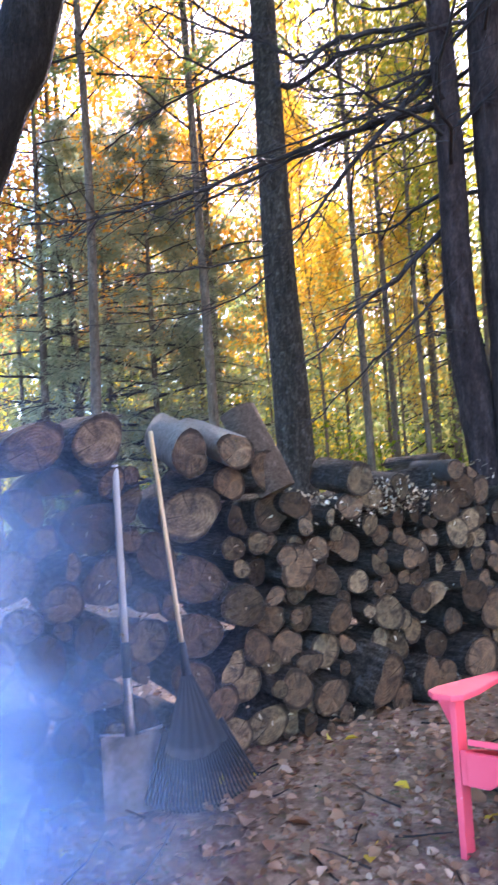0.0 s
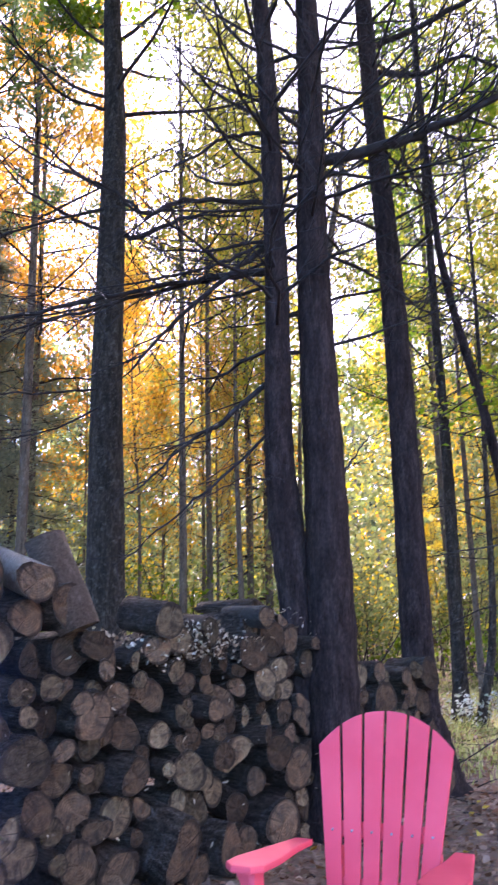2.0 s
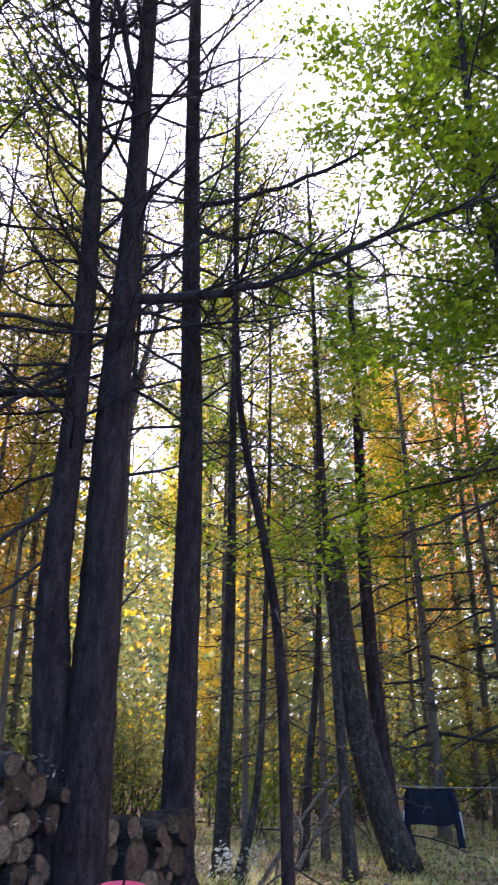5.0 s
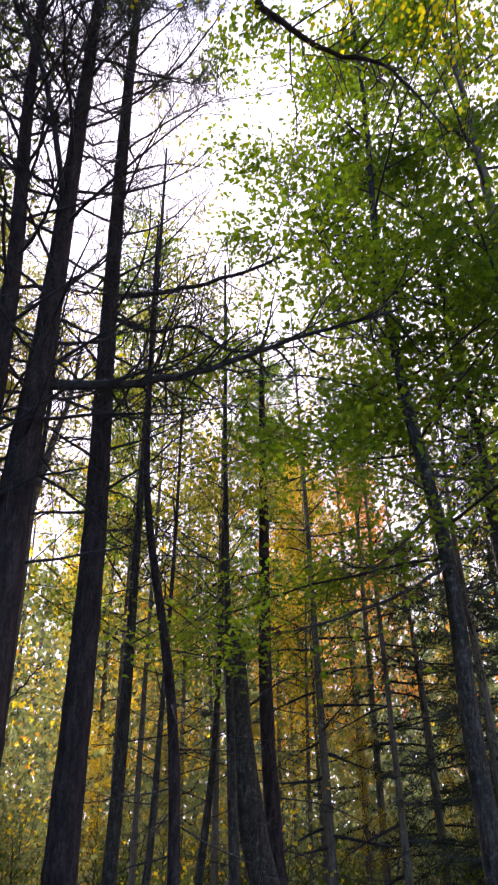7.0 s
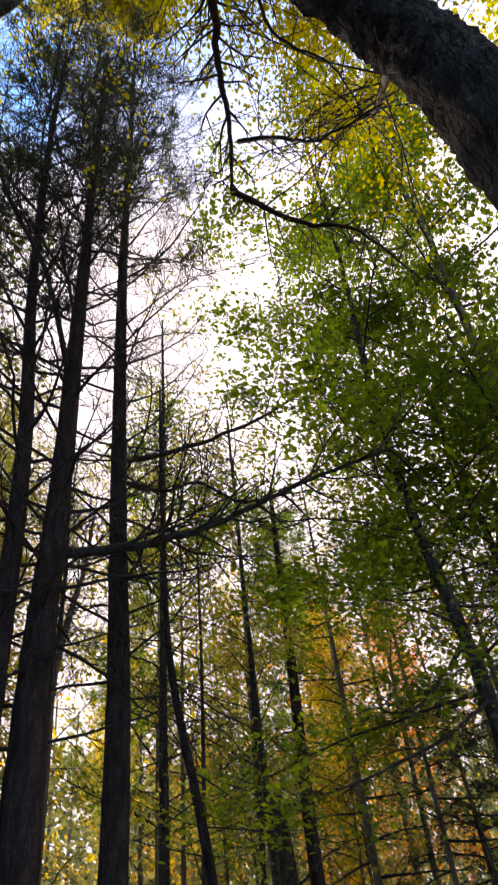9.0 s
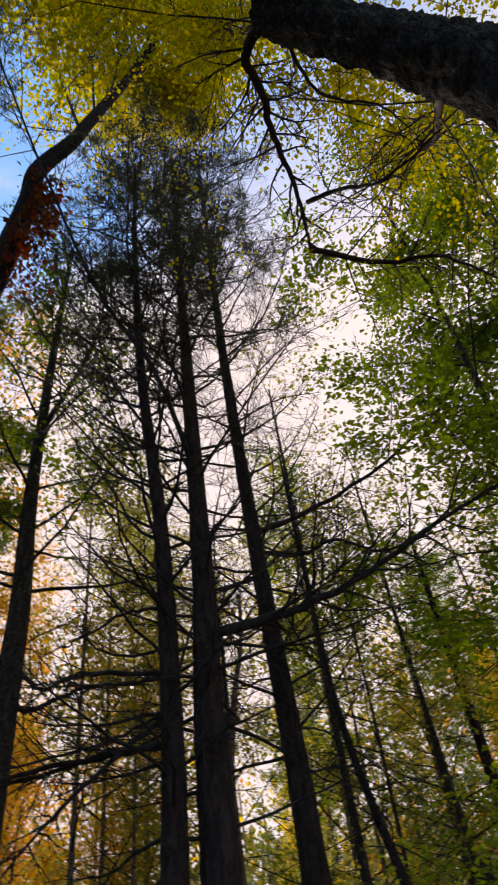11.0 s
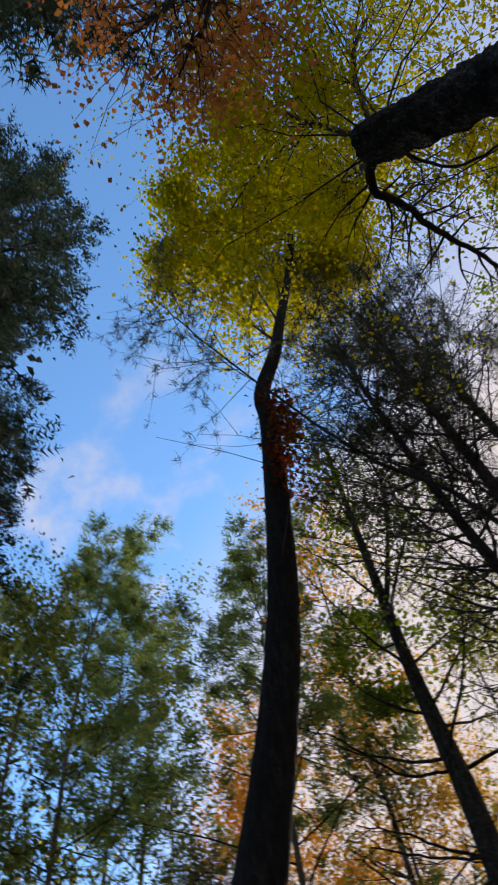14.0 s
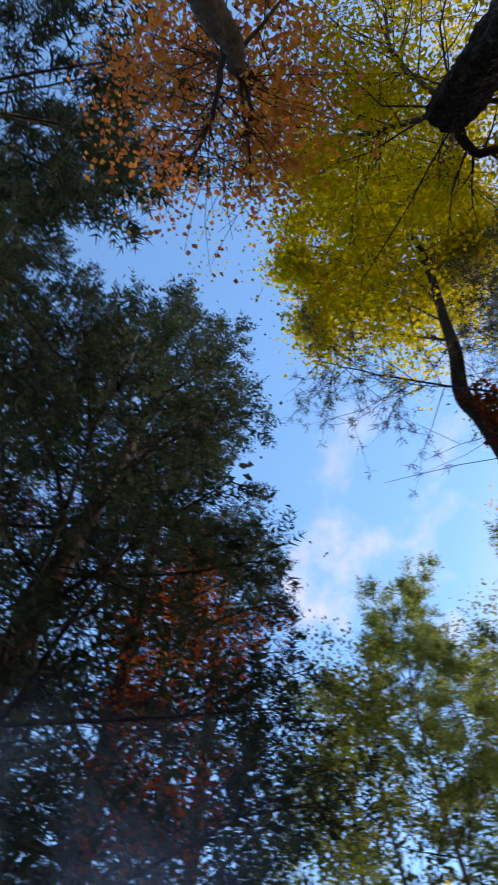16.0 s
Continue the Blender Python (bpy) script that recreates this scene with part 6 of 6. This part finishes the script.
# ---- the forest floor ----
def fallen_leaves():
    rng = np.random.default_rng(81)
    for mat, n, size, label in ((LITTER, 24000, 0.044, "brown and tan fallen leaves on the soil"), (LITTER, 2200, 0.075, "large dry fallen leaves scattered on the soil"), (LITTER_YELLOW, 300, 0.06, "bright yellow fallen leaves")):
        r = 1.2 + 9.5 * rng.uniform(0, 1, n) ** 0.8
        a = np.radians(rng.uniform(-45, 68, n))
        p = np.stack([r * np.sin(a), r * np.cos(a)], 1)
        p = np.array([(x, y, ground_height(x, y) + 0.008 + abs(rng.normal()) * 0.012) for x, y in p])
        g = Geo()
        leaves(g, p, size, rng, 0.72, 0.8, 0.0)
        tagged(part("fallen_leaves", g, mat), label, "fallen leaves", kind="stuff")
    g = Geo()
    for _ in range(420):
        r, a = rng.uniform(1.5, 8), math.radians(rng.uniform(-40, 60))
        x, y = r * math.sin(a), r * math.cos(a)
        q = wander((x, y, ground_height(x, y) + 0.012), (rng.normal(), rng.normal(), 0.02), rng.uniform(0.08, 0.4), 4, rng, 0, 0.15)
        g.add(*tube(q, np.linspace(0.005, 0.002, 4), 4))
    tagged(part("fallen_twigs", g, DEAD_TWIG), "thin dead twigs lying on the soil", "twigs", kind="stuff")


def grass_patch():
    """Tufts and low weeds in the sunny strip between the clearing and the trees."""
    rng = np.random.default_rng(82)
    n = 24000
    a = np.radians(rng.uniform(24, 66, n))
    d = rng.uniform(6.6, 17, n)
    keep = rng.uniform(0, 1, n) < np.clip((d - 6.2) / 1.6, 0, 1)
    a, d = a[keep], d[keep]
    p = np.array([(x, y, ground_height(x, y)) for x, y in zip(d * np.sin(a), d * np.cos(a))])
    n = len(p)
    h = rng.uniform(0.03, 0.13, n)[:, None] * (0.5 + 0.5 * np.sin(p[:, :1] * 2.3) * np.cos(p[:, 1:2] * 1.9) + 0.35)
    h = np.clip(h, 0.025, 0.2)
    lean = rng.normal(size=(n, 3)) * np.array([0.5, 0.5, 0]) * h
    w = rng.normal(size=(n, 3)) * np.array([1, 1, 0])
    w = unit(w) * 0.006
    mid = p + lean * 0.4 + np.array([0, 0, 0.6]) * h
    tip = p + lean + np.array([0, 0, 1.0]) * h
    v = np.stack([p - w, p + w, mid + w * 0.8, mid - w * 0.8, tip], 1).reshape(-1, 3)
    b = np.arange(n)[:, None] * 5
    g = Geo()
    g.add(v, np.concatenate([b + np.array([0, 1, 2]), b + np.array([0, 2, 3]), b + np.array([3, 2, 4])]))
    tagged(part("grass", g, GRASS), "pale green grass and weeds in a sunny strip", "grass", kind="stuff")
    m = 9000
    a, d = np.radians(rng.uniform(24, 66, m)), rng.uniform(7.0, 17, m)
    p = np.array([(x, y, ground_height(x, y) + abs(rng.normal()) * 0.1) for x, y in zip(d * np.sin(a), d * np.cos(a))])
    g = Geo()
    kites(g, p, 0.055, rng, 0.6, 0.6, 0.02)
    tagged(part("low_weeds", g, LEAF_UNDER), "low leafy weeds among the grass", "weeds", kind="stuff")


fallen_leaves()
grass_patch()



def white_weed():
    """A small bush with whitish leaves at the foot of the trunks."""
    rng = np.random.default_rng(83)
    thing = new("bush")
    thing.location = base_at(30.1, 9.35)
    sg, cg, spots = Geo(), Geo(), []
    for _ in range(7):
        q = wander((rng.normal() * 0.08, rng.normal() * 0.08, 0), (rng.normal() * 0.3, rng.normal() * 0.3, 1), rng.uniform(0.35, 0.75), 6, rng, 0.1, 0.15)
        sg.add(*tube(q, np.linspace(0.006, 0.002, 6), 4, caps=False))
        s, _w = twigs(sg, q, 0.004, 6, 0.22, rng, 0.3, 1, coarse=True)
        spots += s
    leaves(cg, spots, 0.045, rng, 0.5, 0.7, 0.03)
    part("stem", sg, LIVE_TWIG, thing)
    part("crown", cg, LEAF_WHITE, thing)
    tagged(thing, "small weed with whitish leaves among the grass", "bush", "undergrowth")


white_weed()


# ---- smoke from the fire pit ----
def smoke_material(name, thick):
    m = Mat(name)
    v = m.coords()
    uv = m.node("TexCoord").outputs["Generated"]
    n = m.noise(v, 1.8, 5, 0.58)
    sep = m.node("SeparateXYZ")
    m.link(uv, sep.inputs[0])

    def math_node(op, a, b):
        k = m.node("Math")
        k.operation = op
        for s, x in zip(k.inputs, (a, b)):
            if isinstance(x, (int, float)):
                s.default_value = x
            else:
                m.link(x, s)
        return k.outputs[0]

    def fade(x, lo, hi):
        r = m.node("MapRange")
        r.interpolation_type = "SMOOTHSTEP"
        r.inputs[1].default_value, r.inputs[2].default_value = lo, hi
        m.link(x, r.inputs[0])
        return r.outputs[0]

    e = math_node("MULTIPLY", fade(sep.outputs[0], 0.0, 0.3), fade(sep.outputs[0], 0.94, 0.6))
    e = math_node("MULTIPLY", e, math_node("MULTIPLY", fade(sep.outputs[2], 0.0, 0.12), fade(sep.outputs[2], 0.62, 0.03)))
    a = math_node("MULTIPLY", e, fade(n, 0.3, 0.72))
    a = math_node("MULTIPLY", a, thick)
    t = m.node("BsdfTransparent")
    d = m.node("BsdfDiffuse")
    d.inputs[0].default_value = (0.38, 0.58, 1.0, 1)
    l = m.node("BsdfTranslucent")
    l.inputs[0].default_value = (0.38, 0.58, 1.0, 1)
    s = m.node("MixShader", Fac=0.5)
    m.link(d.outputs[0], s.inputs[1])
    m.link(l.outputs[0], s.inputs[2])
    x = m.node("MixShader")
    m.link(a, x.inputs[0])
    m.link(t.outputs[0], x.inputs[1])
    m.link(s.outputs[0], x.inputs[2])
    m.link(x.outputs[0], m.o.inputs["Surface"])
    return m.m


def smoke_plume():
    """Thin drifting veils of smoke, one behind another."""
    mat, thin = smoke_material("smoke", 0.72), smoke_material("thin_smoke", 0.24)
    rng = np.random.default_rng(91)
    plume = new("smoke_plume")
    plume.location = (-1.1, 2.1, 0.0)
    for k in range(6):
        n, m = 30, 30
        w, h = 3.3 - 0.1 * k, 3.0 - 0.22 * k
        ph = rng.uniform(0, 6, 4)
        cx, cy = -0.3 + rng.uniform(-0.1, 0.1), -0.35 + 0.14 * k
        v, f = [], []
        for j in range(m):
            for i in range(n):
                s, u = i / (n - 1) - 0.5, j / (m - 1)
                x = cx + s * w - 0.5 * u
                y = cy - 0.1 * s + 0.09 * math.sin(5 * s + ph[0] + 2 * u) + 0.07 * math.sin(7 * u + ph[1] + 3 * s)
                v.append((x, y, 0.1 + h * u))
        for j in range(m - 1):
            for i in range(n - 1):
                q = j * n + i
                f += [(q, q + 1, q + n + 1), (q, q + n + 1, q + n)]
        g = Geo()
        g.add(v, f)
        part("smoke_veil", g, mat, plume)
    # a wisp that has drifted up and away over the clearing's edge
    for k in range(3):
        n = 24
        ph = rng.uniform(0, 6, 2)
        v, f = [], []
        for j in range(n):
            for i in range(n):
                s, u = i / (n - 1) - 0.5, j / (n - 1)
                v.append((-1.15 + 1.2 * s - 0.3 * u, -1.15 + 0.12 * k + 1.6 * s + 0.08 * math.sin(6 * s + ph[0] + 3 * u), 2.2 + 3.8 * u + 0.1 * math.sin(4 * s + ph[1])))
        for j in range(n - 1):
            for i in range(n - 1):
                q = j * n + i
                f += [(q, q + 1, q + n + 1), (q, q + n + 1, q + n)]
        g = Geo()
        g.add(v, f)
        part("smoke_veil", g, thin, plume)
    return tagged(plume, "thin bluish smoke drifting up from the fire pit", "smoke")


smoke_plume()
